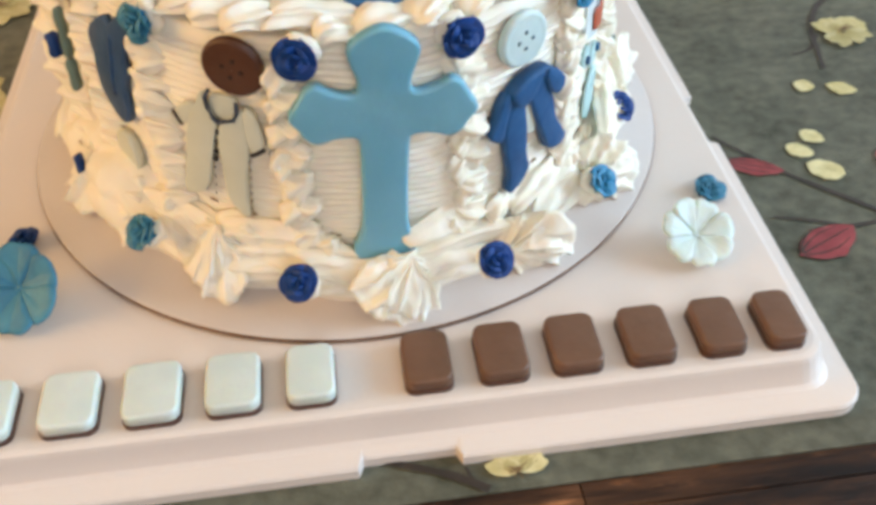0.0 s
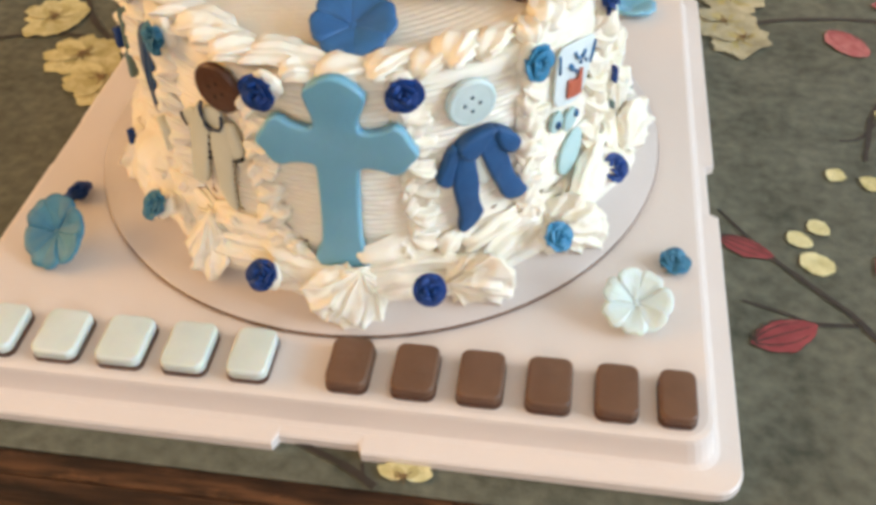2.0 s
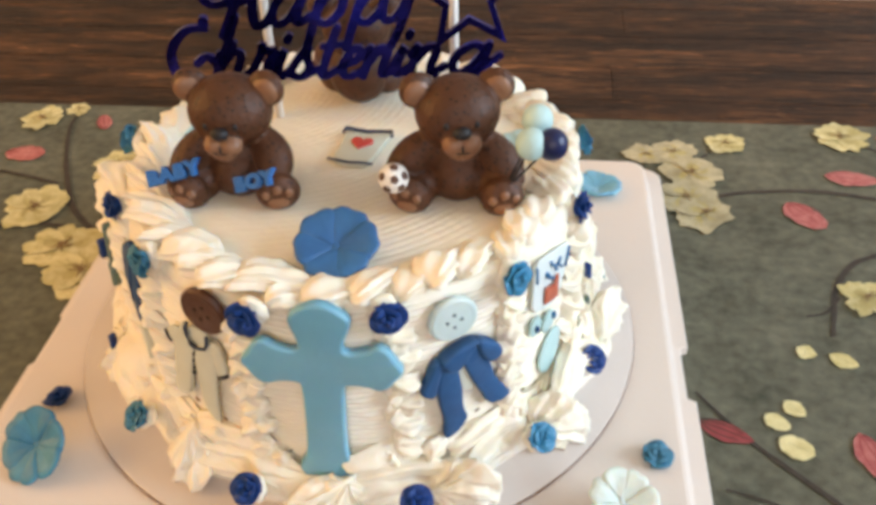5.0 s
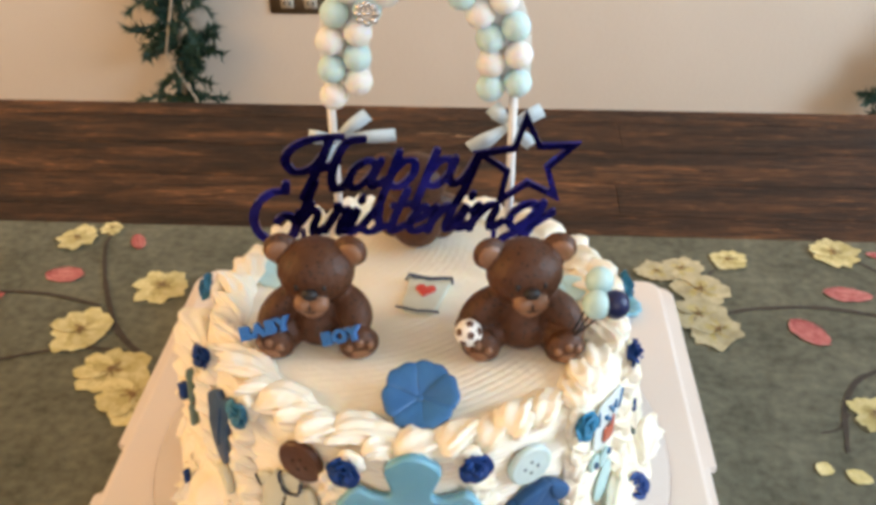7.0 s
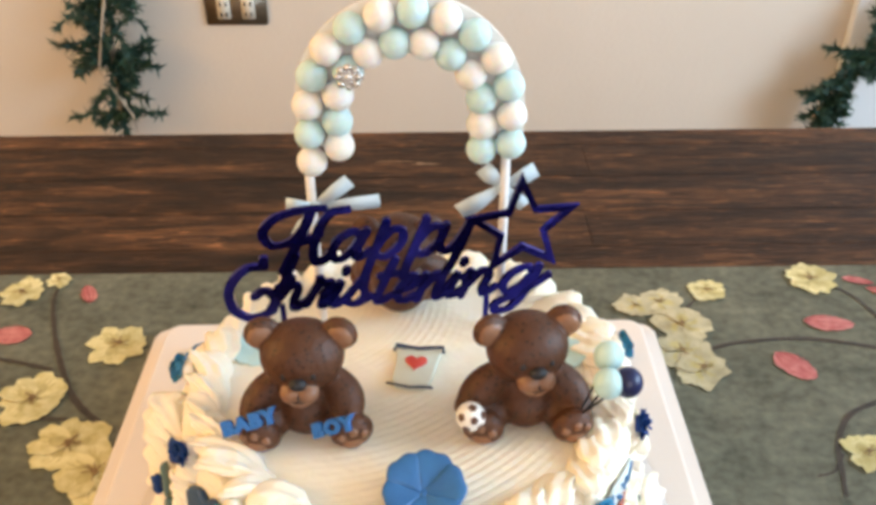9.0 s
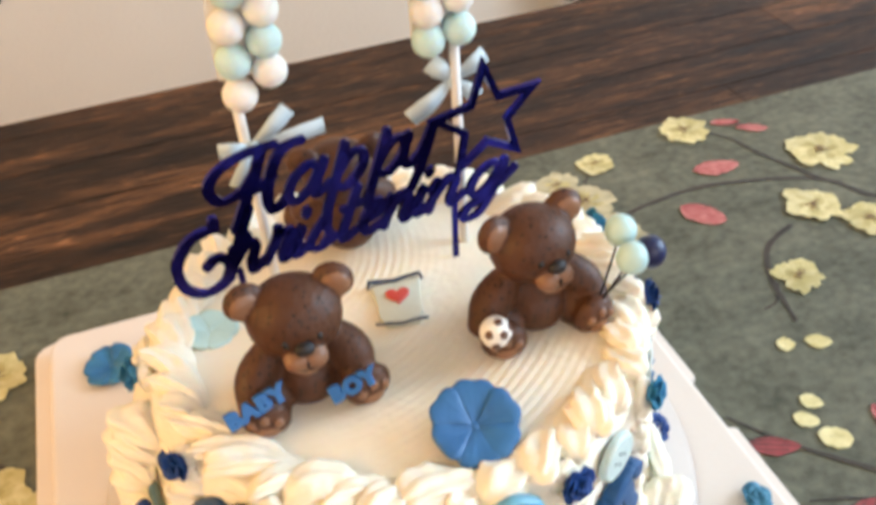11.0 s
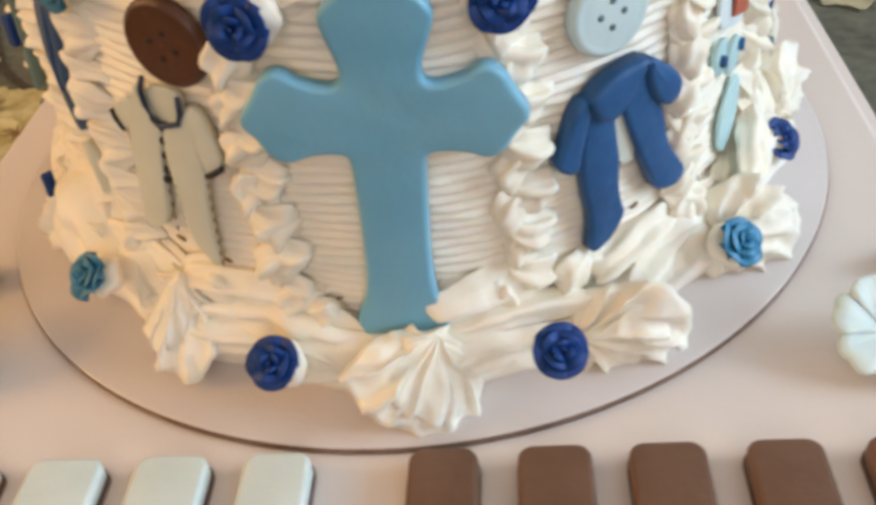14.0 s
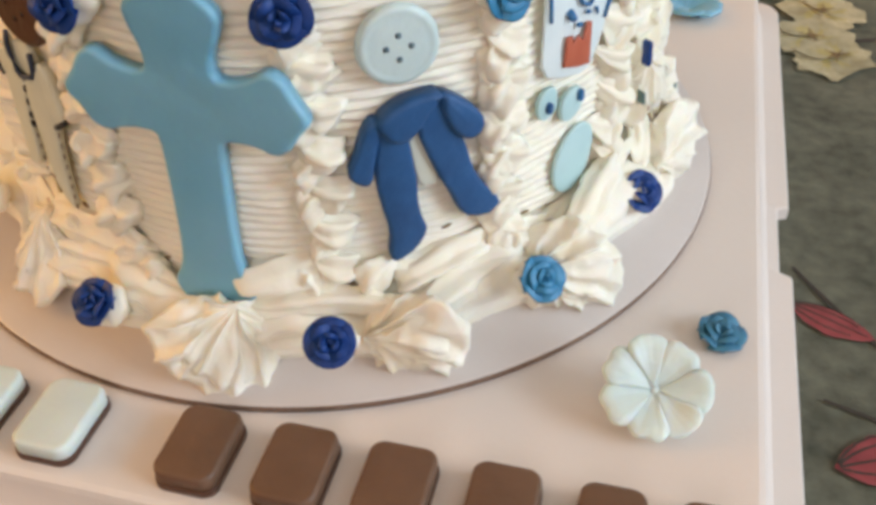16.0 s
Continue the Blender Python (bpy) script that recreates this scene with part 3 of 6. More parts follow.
for i, (x, y, r, material, n) in enumerate((
        (0.169, 0.209, 0.014, PRINT_BUFF, 6), (0.189, 0.213, 0.016, PRINT_BUFF, 6), (0.2268, 0.2272, 0.014, PRINT_YELLOW, 5), (0.199, 0.187, 0.019, PRINT_BUFF, 7),
        (0.192, 0.157, 0.020, PRINT_BUFF, 8), (0.202, 0.139, 0.019, PRINT_BUFF, 7), (0.311, 0.241, 0.020, PRINT_YELLOW, 5), (0.387, 0.175, 0.024, PRINT_YELLOW, 5),
        (0.339, 0.118, 0.020, PRINT_YELLOW, 5), (0.364, 0.090, 0.018, PRINT_YELLOW, 5), (0.284, 0.060, 0.016, PRINT_YELLOW, 4),
        (-0.295, 0.235, 0.018, PRINT_YELLOW, 4), (-0.272, 0.250, 0.010, PRINT_YELLOW, 4), (-0.204, 0.172, 0.022, PRINT_YELLOW, 4), (-0.246, 0.117, 0.022, PRINT_YELLOW, 6),
        (-0.209, 0.076, 0.024, PRINT_YELLOW, 5), (-0.186, 0.052, 0.024, PRINT_YELLOW, 6), (0.0447, -0.1955, 0.012, PRINT_YELLOW, 4))):
    blossom(x, y, r, i + 1, material, n, 1.0, i * 0.7)
for i, (x, y, ln, wd, turn, material) in enumerate((
        (0.306, 0.187, 0.036, 0.020, -8, PRINT_RED), (0.266, 0.141, 0.034, 0.024, -55, PRINT_RED), (0.347, 0.238, 0.024, 0.010, 160, PRINT_RED), (0.361, 0.223, 0.026, 0.011, -30, PRINT_RED),
        (0.188, -0.047, 0.030, 0.013, -25, PRINT_MAROON), (0.2009, -0.1015, 0.034, 0.019, 25, PRINT_MAROON), (0.2575, -0.060, 0.034, 0.017, -75, PRINT_RED),
        (-0.244, 0.232, 0.024, 0.013, 115, PRINT_RED), (-0.2856, 0.1845, 0.031, 0.023, 0, PRINT_RED), (-0.333, 0.150, 0.03, 0.013, 30, PRINT_RED),
        (0.239, 0.0122, 0.012, 0.011, 60, PRINT_YELLOW), (0.2582, 0.0072, 0.016, 0.012, -30, PRINT_YELLOW), (0.2256, -0.0297, 0.013, 0.0115, -50, PRINT_YELLOW),
        (0.2152, -0.0393, 0.014, 0.012, -40, PRINT_YELLOW), (0.2215, -0.0549, 0.018, 0.017, -35, PRINT_YELLOW))):
    bud(x, y, ln, wd, turn, material, i)

# ---- tray and round board ----
DECK, BOARD_Z = 0.0198, 0.0228
TX0, TX1, TY0, TY1 = -0.179, 0.1758, -0.1894, 0.183


def notched_rect(x0, y0, x1, y1, r, notch_x, notch_y, deep):
    """Rounded rectangle, anticlockwise, with one shallow notch in each side."""
    c = rounded_rect(x0, y0, x1, y1, r)
    ne, nw, sw, se = c[0:7], c[7:14], c[14:21], c[21:28]
    s, (a, b), (p, q) = 0.002, notch_x, notch_y
    return (ne + [(b + s, y1), (b, y1 - deep), (a, y1 - deep), (a - s, y1)] + nw + [(x0, q + s), (x0 + deep, q), (x0 + deep, p), (x0, p - s)]
            + sw + [(a - s, y0), (a, y0 + deep), (b, y0 + deep), (b + s, y0)] + se + [(x1, p - s), (x1 - deep, p), (x1 - deep, q), (x1, q + s)])


tray = thing("cake_tray", (0, 0, 0.0), "square pinkish-white plastic cake tray with raised deck and rim notches", "tray")
bm = bmesh.new()
rings = []
ins = [(0.0, 0.0), (0.0, 0.0045), (0.0008, 0.0056), (0.0085, 0.0062), (0.0105, 0.0075), (0.0125, 0.0175), (0.0132, 0.0192), (0.0150, DECK)]
for d, z in ins:
    flange = d < 0.005
    pts = notched_rect(TX0 + d, TY0 + d, TX1 - d, TY1 - d, 0.011, (-0.009, 0.024), (-0.0315, 0.005), 0.0042 if flange else 0.00001)
    rings.append([bm.verts.new((x, y, z)) for x, y in pts])
flange = bm
for a, b in zip(rings[:5], rings[1:5]):
    for k in range(len(a)):
        flange.faces.new((a[k], a[(k + 1) % len(a)], b[(k + 1) % len(a)], b[k]))
part("flange", flange, TRAY, tray, "notched lower flange", smooth=False)
deck = bmesh.new()
rings = []
for d, z in ins[4:]:
    rings.append([deck.verts.new((x, y, z)) for x, y in notched_rect(TX0 + d, TY0 + d, TX1 - d, TY1 - d, 0.011, (-0.009, 0.024), (-0.0315, 0.005), 0.00001)])
for a, b in zip(rings, rings[1:]):
    for k in range(len(a)):
        deck.faces.new((a[k], a[(k + 1) % len(a)], b[(k + 1) % len(a)], b[k]))
deck.faces.new(rings[-1])
part("deck", deck, TRAY, tray, "raised flat deck", smooth=False)


def lathe(profile, seg=96, centre=(0, 0)):
    a = np.linspace(0, 2 * math.pi, seg, endpoint=False)
    P = np.array(profile)
    rows = np.stack([centre[0] + P[:, :1] * np.cos(a), centre[1] + P[:, :1] * np.sin(a), np.repeat(P[:, 1:], seg, 1)], -1)
    return surface(rows)


board = thing("cake_board", (0, 0, DECK), "round satin silver-pink cake board with a brown cut edge", "cake board")
part("face", lathe([(0.0001, BOARD_Z), (0.08, BOARD_Z), (0.1435, BOARD_Z), (0.1443, BOARD_Z - 0.0006)], 160), BOARD, board)
part("edge", lathe([(0.1443, BOARD_Z - 0.0006), (0.1447, BOARD_Z - 0.0015), (0.1443, DECK + 0.0001), (0.0001, DECK + 0.0001)], 160), BOARD_EDGE, board, "thin brown cut edge")

# ---- the cake ----
KX, KY, KR, TOP = 0.005, -0.012, 0.1035, 0.1300


def swell(angle, z):
    """The cream is laid on thicker round one flank, and the upper edge beside it draws in."""
    return 0.0115 * np.exp(-((angle + 101) / 23) ** 2) * np.clip((TOP - 0.004 - z) / 0.02, 0, 1) - 0.0045 * np.exp(-((angle + 62) / 28) ** 2) * np.clip((z - 0.098) / 0.028, 0, 1)


def on_wall(angle, z, out=0.0):
    a = radians(angle)
    out += float(swell(angle if angle < 180 else angle - 360, z))
    return Vector((KX + (KR + out) * math.sin(a), KY - (KR + out) * math.cos(a), z))


def wall_frame(angle, z, out=0.0, tip=0.0):
    """A pose on the cake's side: x along the side, y up, z outwards."""
    return Matrix.Translation(on_wall(angle, z, out)) @ pose(0, 0, 0, 90, 0, angle) @ pose(0, 0, 0, -tip)


cake = thing("cake", (KX, KY, BOARD_Z), "round ivory buttercream cake with combed sides and piped borders", "cake")
ang = np.linspace(0, 2 * math.pi, 288, endpoint=False)
zz = np.linspace(BOARD_Z, TOP - 0.0020, 262)
A, Zg = np.meshgrid(ang, zz)
wave = np.abs(np.sin(math.pi * (Zg + 0.0010 * np.sin(3 * A) + 0.0006 * np.sin(11 * A)) / 0.00275))
depth = 0.0021 * (0.75 + 0.25 * np.sin(17 * A + 60 * Zg))
Rg = KR - 0.0015 + depth * wave ** 0.45 + 0.0007 * np.sin(5 * A + 1) + 0.0003 * np.sin(23 * A + 300 * Zg) + 0.00018 * np.sin(61 * A + 900 * Zg)
deg = np.degrees(A)
Rg += swell(np.where(deg > 180, deg - 360, deg), Zg)
Rg[-1] -= 0.0055
part("side", surface(np.stack([KX + Rg * np.sin(A), KY - Rg * np.cos(A), Zg], -1)), CREAM, cake)
rr = np.concatenate([np.linspace(0.0005, KR - 0.003, 130), np.linspace(KR - 0.0025, KR, 6)])
A, Rr = np.meshgrid(np.linspace(0, 2 * math.pi, 256, endpoint=False), rr)
deg = np.degrees(A)
Rd = Rr * (1 + swell(np.where(deg > 180, deg - 360, deg), TOP) / KR)
Xt, Yt = Rd * np.sin(A), -Rd * np.cos(A)
swirl = np.hypot(Xt + 0.05, Yt - 0.06)
Zt = TOP + 0.0006 * np.abs(np.sin(math.pi * swirl / 0.0038)) ** 0.8 * (0.5 + 0.5 * np.sin(A * 2 + 1.2)) + 0.0010 * np.sin(Xt * 55 + 1) * np.sin(Yt * 48) - 0.0003
Zt = np.where(Rr > KR - 0.003, Zt - ((Rr - KR + 0.003) / 0.003) ** 2 * 0.0042, Zt)
part("top", surface(np.stack([KX + Xt, KY + Yt, Zt], -1)), CREAM, cake, "combed cream top")


def sharp(v, n, phase):
    """Ridges that come to an edge, as a star nozzle leaves them: 0 in the grooves, 1 on the edges."""
    return (1 - np.abs(np.cos(n * v / 2 + phase))) ** 0.8


def ruffle_up(bm, amount, size):
    """Small slow bumps, so that no two folds are alike."""
    for v in bm.verts:
        v.co += amount * noise.noise_vector(v.co * size) + 0.4 * amount * noise.noise_vector(v.co * size * 2.7 + Vector((5, 1, 3)))


def shell_mesh(name, L, W, H, ridges, twist, seed, bend=0.0, n=22, depth=0.3):
    """A piped shell: head at x = 0, tail at x = L, resting towards z = 0."""
    rnd = random.Random(seed)
    p1, p2, p3 = (rnd.uniform(0, 6) for _ in range(3))
    m = ridges * 7
    u = np.linspace(0.004, 0.996, n)[:, None]
    v = np.linspace(0, 2 * math.pi, m, endpoint=False)[None, :]
    rho = np.sin(math.pi * u ** 0.60) ** 0.60 * (1 - 0.30 * u)
    rid = 1 - depth * 0.5 + depth * sharp(v, ridges, twist * u * 3 + p1) + 0.07 * np.sin(2 * v + p2) + 0.05 * np.sin(7 * u + 3 * v + p3) + 0.04 * np.sin(17 * u + p2)
    x = L * u + 0.07 * L * np.sin(2 * v + p3) * rho
    y = W / 2 * rho * rid * np.cos(v) + bend * L * np.sin(math.pi * u)
    z = H * (0.42 * rho * rid * np.sin(v) + 0.36 * rho * (1 + 0.15 * np.sin(6 * u + p1)))
    bm = surface(np.stack([x + 0 * v, y, z], -1))
    bm.verts.ensure_lookup_table()
    bm.faces.new(bm.verts[:m][::-1])
    bm.faces.new(bm.verts[-m:])
    for v in bm.verts:
        v.co += Vector((seed, 0, 0))
    ruffle_up(bm, 0.0010, 130)
    for v in bm.verts:
        v.co -= Vector((seed, 0, 0))
    return mesh(name, bm, CREAM)


def vary(rnd, lo, hi):
    return Matrix.Diagonal((rnd.uniform(lo, hi), rnd.uniform(lo, hi), rnd.uniform(lo, hi), 1))


rnd = random.Random(21)
rim_meshes = [shell_mesh("rim_shell", 0.042, 0.0195, 0.0115, 7, 0.85, s, 0.14, 32, 0.34) for s in range(9)]
N_RIM = 42
for k in range(N_RIM):
    a = 360 * k / N_RIM + rnd.uniform(-2, 2)
    low = 0.0035 if a < 14 or a > 352 else 0.0
    m = Matrix.Translation(on_wall(a, TOP - 0.0010 - low + rnd.uniform(-0.0006, 0.0008), -0.0065 + 0.8 * low + rnd.uniform(-0.0012, 0.0008))) @ pose(0, 0, 0, 0, 0, a + 14 + rnd.uniform(-16, 16)) @ pose(0, 0, 0, -14 + rnd.uniform(-14, 14), 5 + rnd.uniform(-6, 6), 0)
    link("rim_shell", rim_meshes[rnd.randrange(9)], cake, m=m @ vary(rnd, 0.85, 1.1) @ Matrix.Translation((-0.014, 0, 0)))

COLUMNS = (-88, -67.5, -44.5, -14.5, 19.5, 47.3, 75.5, 105, 135, 165, 195, 220, 250)
puff_meshes = [shell_mesh("ruffle", 0.0165, 0.0108, 0.0100, 5, 0.5, 50 + s, 0.05, 16, 0.42) for s in range(5)]
lobe_meshes = [shell_mesh("ruffle", 0.0155, 0.0122, 0.0092, 5, 0.35, 40 + s, 0.12, 18, 0.50) for s in range(6)]
for c, a0 in enumerate(COLUMNS):
    z = 0.034
    k = c
    puffs = c < 3 or c > 9
    while z < TOP - 0.008:
        k += 1
        if puffs:
            m = wall_frame(a0 + rnd.uniform(-0.8, 0.8), z, -0.0015) @ pose(0, 0, 0, 0, 0, rnd.uniform(-22, 8)) @ Matrix.Translation((-0.0072, 0, 0))
            link("ruffle", puff_meshes[k % 5], cake, m=m @ vary(rnd, 0.85, 1.12) @ Matrix.Diagonal((1.5, 1.2, 2.3, 1) if c == 0 else ((1.1, 1, 1.35, 1) if c == 1 else (1, 1, 1, 1))))
            z += rnd.uniform(0.0056, 0.0070)
        else:
            side = -1 if (k + c) % 2 else 1
            m = wall_frame(a0 + rnd.uniform(-0.7, 0.7), z, -0.0012) @ pose(0, 0, 0, rnd.uniform(-10, 22), 0, (180 if side > 0 else 0) - side * rnd.uniform(16, 36)) @ Matrix.Translation((-0.0068, 0, 0))
            link("ruffle", lobe_meshes[k % 6], cake, m=m @ vary(rnd, 0.82, 1.12) @ Matrix.Diagonal((1.3, 1.1, 1.35, 1) if c == 6 else (1, 1, 1, 1)))
            z += rnd.uniform(0.0052, 0.0068)

# soft border round the foot, with long strokes in it
STARS = (3, 30, 56, 91, 114, 136, 160, 187, 213, 240, 264, 287, 303, 327)
u = np.linspace(0, 1, 34)[:, None]
A = np.linspace(0, 2 * math.pi, 420, endpoint=False)[None, :]
deg = np.degrees(A)
bulge = 0.0128 + swell(np.where(deg > 180, deg - 360, deg), 0.03) + 0.0022 * np.sin(13.3 * A + 1) + 0.0016 * np.sin(5 * A) + 0.006 * np.exp(-((A - radians(90)) / 0.45) ** 2) + 0.009 * np.exp(-((A - radians(284)) / 0.36) ** 2)
rise = 0.0235 + 0.010 * np.exp(-((A - radians(284)) / 0.36) ** 2) + 0.0030 * np.sin(6 * A + 2) + 0.0022 * np.sin(11 * A) - 0.010 * np.exp(-((A - 0.08) / 0.22) ** 2) - 0.010 * np.exp(-((A - 0.08 - 2 * math.pi) / 0.22) ** 2)
stroke = np.abs(np.sin(8.5 * u + 0.9 * np.sin(5 * A) + 0.5 * np.sin(12 * A + 2))) ** 0.6
out = bulge * np.sin(np.clip(u * 1.12, 0, 1) * math.pi / 2) ** 1.1 * np.where(u > 0.88, 1 - (u - 0.88) * 1.2, 1) + (0.0034 * stroke + 0.0008 * np.sin(31 * A + 6 * u) + 0.0007 * np.sin(53 * A - 9 * u)) * np.sin(math.pi * np.clip(u, 0.02, 1))
Zb = BOARD_Z + rise * np.cos(u * math.pi / 2) ** 0.85 + 0.0010 * np.sin(23 * A + 5 * u) * np.sin(math.pi * u)
Zb[-1] = BOARD_Z - 0.0002
part("base_border", surface(np.stack([KX + (KR - 0.001 + out) * np.sin(A), KY - (KR - 0.001 + out) * np.cos(A), Zb + 0 * A], -1)), CREAM, cake)

# fans with serrated rims, piped at even steps on the border
def fan_mesh(R, H, pleats, seed):
    """A pleated drop seen from its point: sharp folds from the apex to a serrated rim, two layers deep."""
    rnd = random.Random(seed)
    whole = bmesh.new()
    for layer, (k, lift) in enumerate(((1.0, 0.0), (0.66, 0.40))):
        ph = rnd.uniform(0, 6)
        u = np.linspace(0.02, 1, 16)[:, None]
        v = np.linspace(0, 2 * math.pi, pleats * 10, endpoint=False)[None, :]
        slow = 1 + 0.13 * np.sin(2 * v + ph) + 0.09 * np.sin(3 * v - ph)
        edge = 1 - np.abs(np.cos(pleats * v / 2 + ph + 2.2 * u + 0.7 * np.sin(v + ph) + 0.4 * np.sin(2 * v - ph))) ** 0.7
        edge = edge * (0.70 + 0.45 * np.sin(3 * v + 2 * ph))
        r = k * R * u * slow * (1 + 0.13 * edge * u ** 2)
        z = H * (lift + 0.85 * (1 - u ** 2.0)) + 0.30 * k * R * edge * np.sin(math.pi * np.clip(u, 0, 1) ** 1.2 * 0.78)
        x, y = r * np.cos(v), r * np.sin(v) + 0.74 * R * (1 - u)
        rows = np.stack([x, y, z], -1)
        foot = np.stack([0.8 * x[-1:], 0.8 * y[-1:], 0 * z[-1:] - 0.5 * H], -1)
        bm = surface(np.concatenate([rows, foot], 0))
        bm.verts.ensure_lookup_table()
        bm.faces.new(bm.verts[:v.shape[1]])
        merge(whole, bm)
        pleats = pleats - 3
    for v in whole.verts:
        v.co += Vector((seed, 0, 0))
    ruffle_up(whole, 0.0020, 95)
    for v in whole.verts:
        v.co -= Vector((seed, 0, 0))
    return mesh("base_star", whole, CREAM)


fan_meshes = [fan_mesh(0.0158, 0.0072, 11, 80 + s) for s in range(5)]
for k, a in enumerate(STARS):
    far = 62 < a < 118
    up = {3: 0.0090, 30: 0.0092, 56: 0.0105}.get(a, 0.0130)
    m = Matrix.Translation(on_wall(a, BOARD_Z + up, {3: 0.0155, 30: 0.0150, 56: 0.0150, 91: 0.0180, 287: 0.0150, 264: 0.0150}.get(a, 0.0165 if far else 0.0095))) @ pose(0, 0, 0, 90, 0, a) @ pose(0, 0, 0, -44 + rnd.uniform(-8, 8), rnd.uniform(-10, 10), {3: -24, 30: 78, 56: 70, 91: 76}.get(a, rnd.uniform(-50, 70)))
    link("base_star", fan_meshes[k % 5], cake, m=m @ vary(rnd, 0.88, 1.04) @ Matrix.Diagonal((1.12, 1.12, 1.1, 1) if a in (30, 56) else (1, 1, 1, 1)))

# drops piped one above another up the flank
for a, z, out, spin in ((97, 0.0500, 0.0110, 60), (88, 0.0640, 0.0060, 20), (100, 0.0720, 0.0070, -20)):
    m = Matrix.Translation(on_wall(a, z, out)) @ pose(0, 0, 0, 90, 0, a - 22) @ pose(0, 0, 0, -20, 0, spin)
    link("base_star", fan_meshes[spin % 5], cake, m=m @ Matrix.Diagonal((0.86, 0.86, 0.9, 1)))

# long strokes lying on the border
base_meshes = [shell_mesh("base_shell", 0.056, 0.0135, 0.0105, 5, 0.30, 60 + s, 0.06, 30, 0.45) for s in range(6)]
for n, z, reach, roll_ in ((16, BOARD_Z + 0.0075, 0.0095, 20), (16, BOARD_Z + 0.0150, 0.0052, 42), (16, BOARD_Z + 0.0215, 0.0010, 60)):
    for k in range(n):
        a = 360 * k / n + rnd.uniform(-4, 4)
        if z < BOARD_Z + 0.02 and 44 < a < 122:
            continue
        if z > BOARD_Z + 0.01 and (a < 14 or a > 352):
            continue
        m = Matrix.Translation(on_wall(a, z + rnd.uniform(-0.0015, 0.002), reach + (0.006 if 62 < a < 118 else 0.0) + rnd.uniform(-0.002, 0.001))) @ pose(0, 0, 0, 0, 0, a + rnd.uniform(-12, 6)) @ pose(0, 0, 0, roll_, rnd.uniform(-8, 6), 0)
        link("base_shell", base_meshes[rnd.randrange(6)], cake, m=m @ vary(rnd, 0.80, 1.12) @ Matrix.Translation((-0.026, 0, 0)))
for k in range(24):
    a = 360 * k / 24 + rnd.uniform(-4, 4)
    if a < 11 or a > 356:
        continue
    m = wall_frame(a, BOARD_Z + 0.022 + rnd.uniform(-0.003, 0.004), 0.001) @ pose(0, 0, 0, 0, 0, rnd.uniform(-40, 40) + (180 if k % 2 else 0)) @ Matrix.Translation((-0.007, 0, 0))
    link("base_shell", lobe_meshes[k % 6], cake, m=m @ vary(rnd, 0.8, 1.1))
CRUMB = mat("brown_crumb", (0.26, 0.16, 0.07), 0.8, (0.34, 0.22, 0.11), 400)
for a, z in ((-11.5, 0.0485), (-8.3, 0.0470), (10.6, 0.0478), (13.8, 0.0492), (38.0, 0.0565), (44.6, 0.0640), (-35.0, 0.0560), (-25.5, 0.0545), (-20.0, 0.0520), (-5.5, 0.0492), (8.0, 0.0500), (24.0, 0.0505), (29.5, 0.0525), (53.0, 0.0500), (58.5, 0.0480)):
    bm = bmesh.new()
    ball(bm, on_wall(a, z, 0.0000), (0.0016 + 0.0010 * rnd.random(), 0.0006, 0.0003), pose(0, 0, 0, 0, rnd.uniform(-20, 20), a), 0, 8, 5)
    part("crumb", bm, CRUMB, cake, "brown crumb showing through the cream")

# ---- fondant decorations on the side ----


def wrapped(outline, thick, out=0.0012, bevel=0.0007, dx=0.0, smooth_times=1):
    """A flat piece, outlined as (angle, z), bent round the cake's side."""
    pts = smooth_outline([(radians(a) * KR, z) for a, z in outline], smooth_times)
    bm = prism(pts, 0, thick, bevel, 2)
    top = [f for f in bm.faces if len(f.verts) > 8]
    bmesh.ops.triangulate(bm, faces=top)
    for v in bm.verts:
        a = v.co.x / KR
        r = KR + out + v.co.z + float(swell(math.degrees(a), v.co.y))
        v.co = Vector((KX + r * math.sin(a), KY - r * math.cos(a), v.co.y))
    return bm


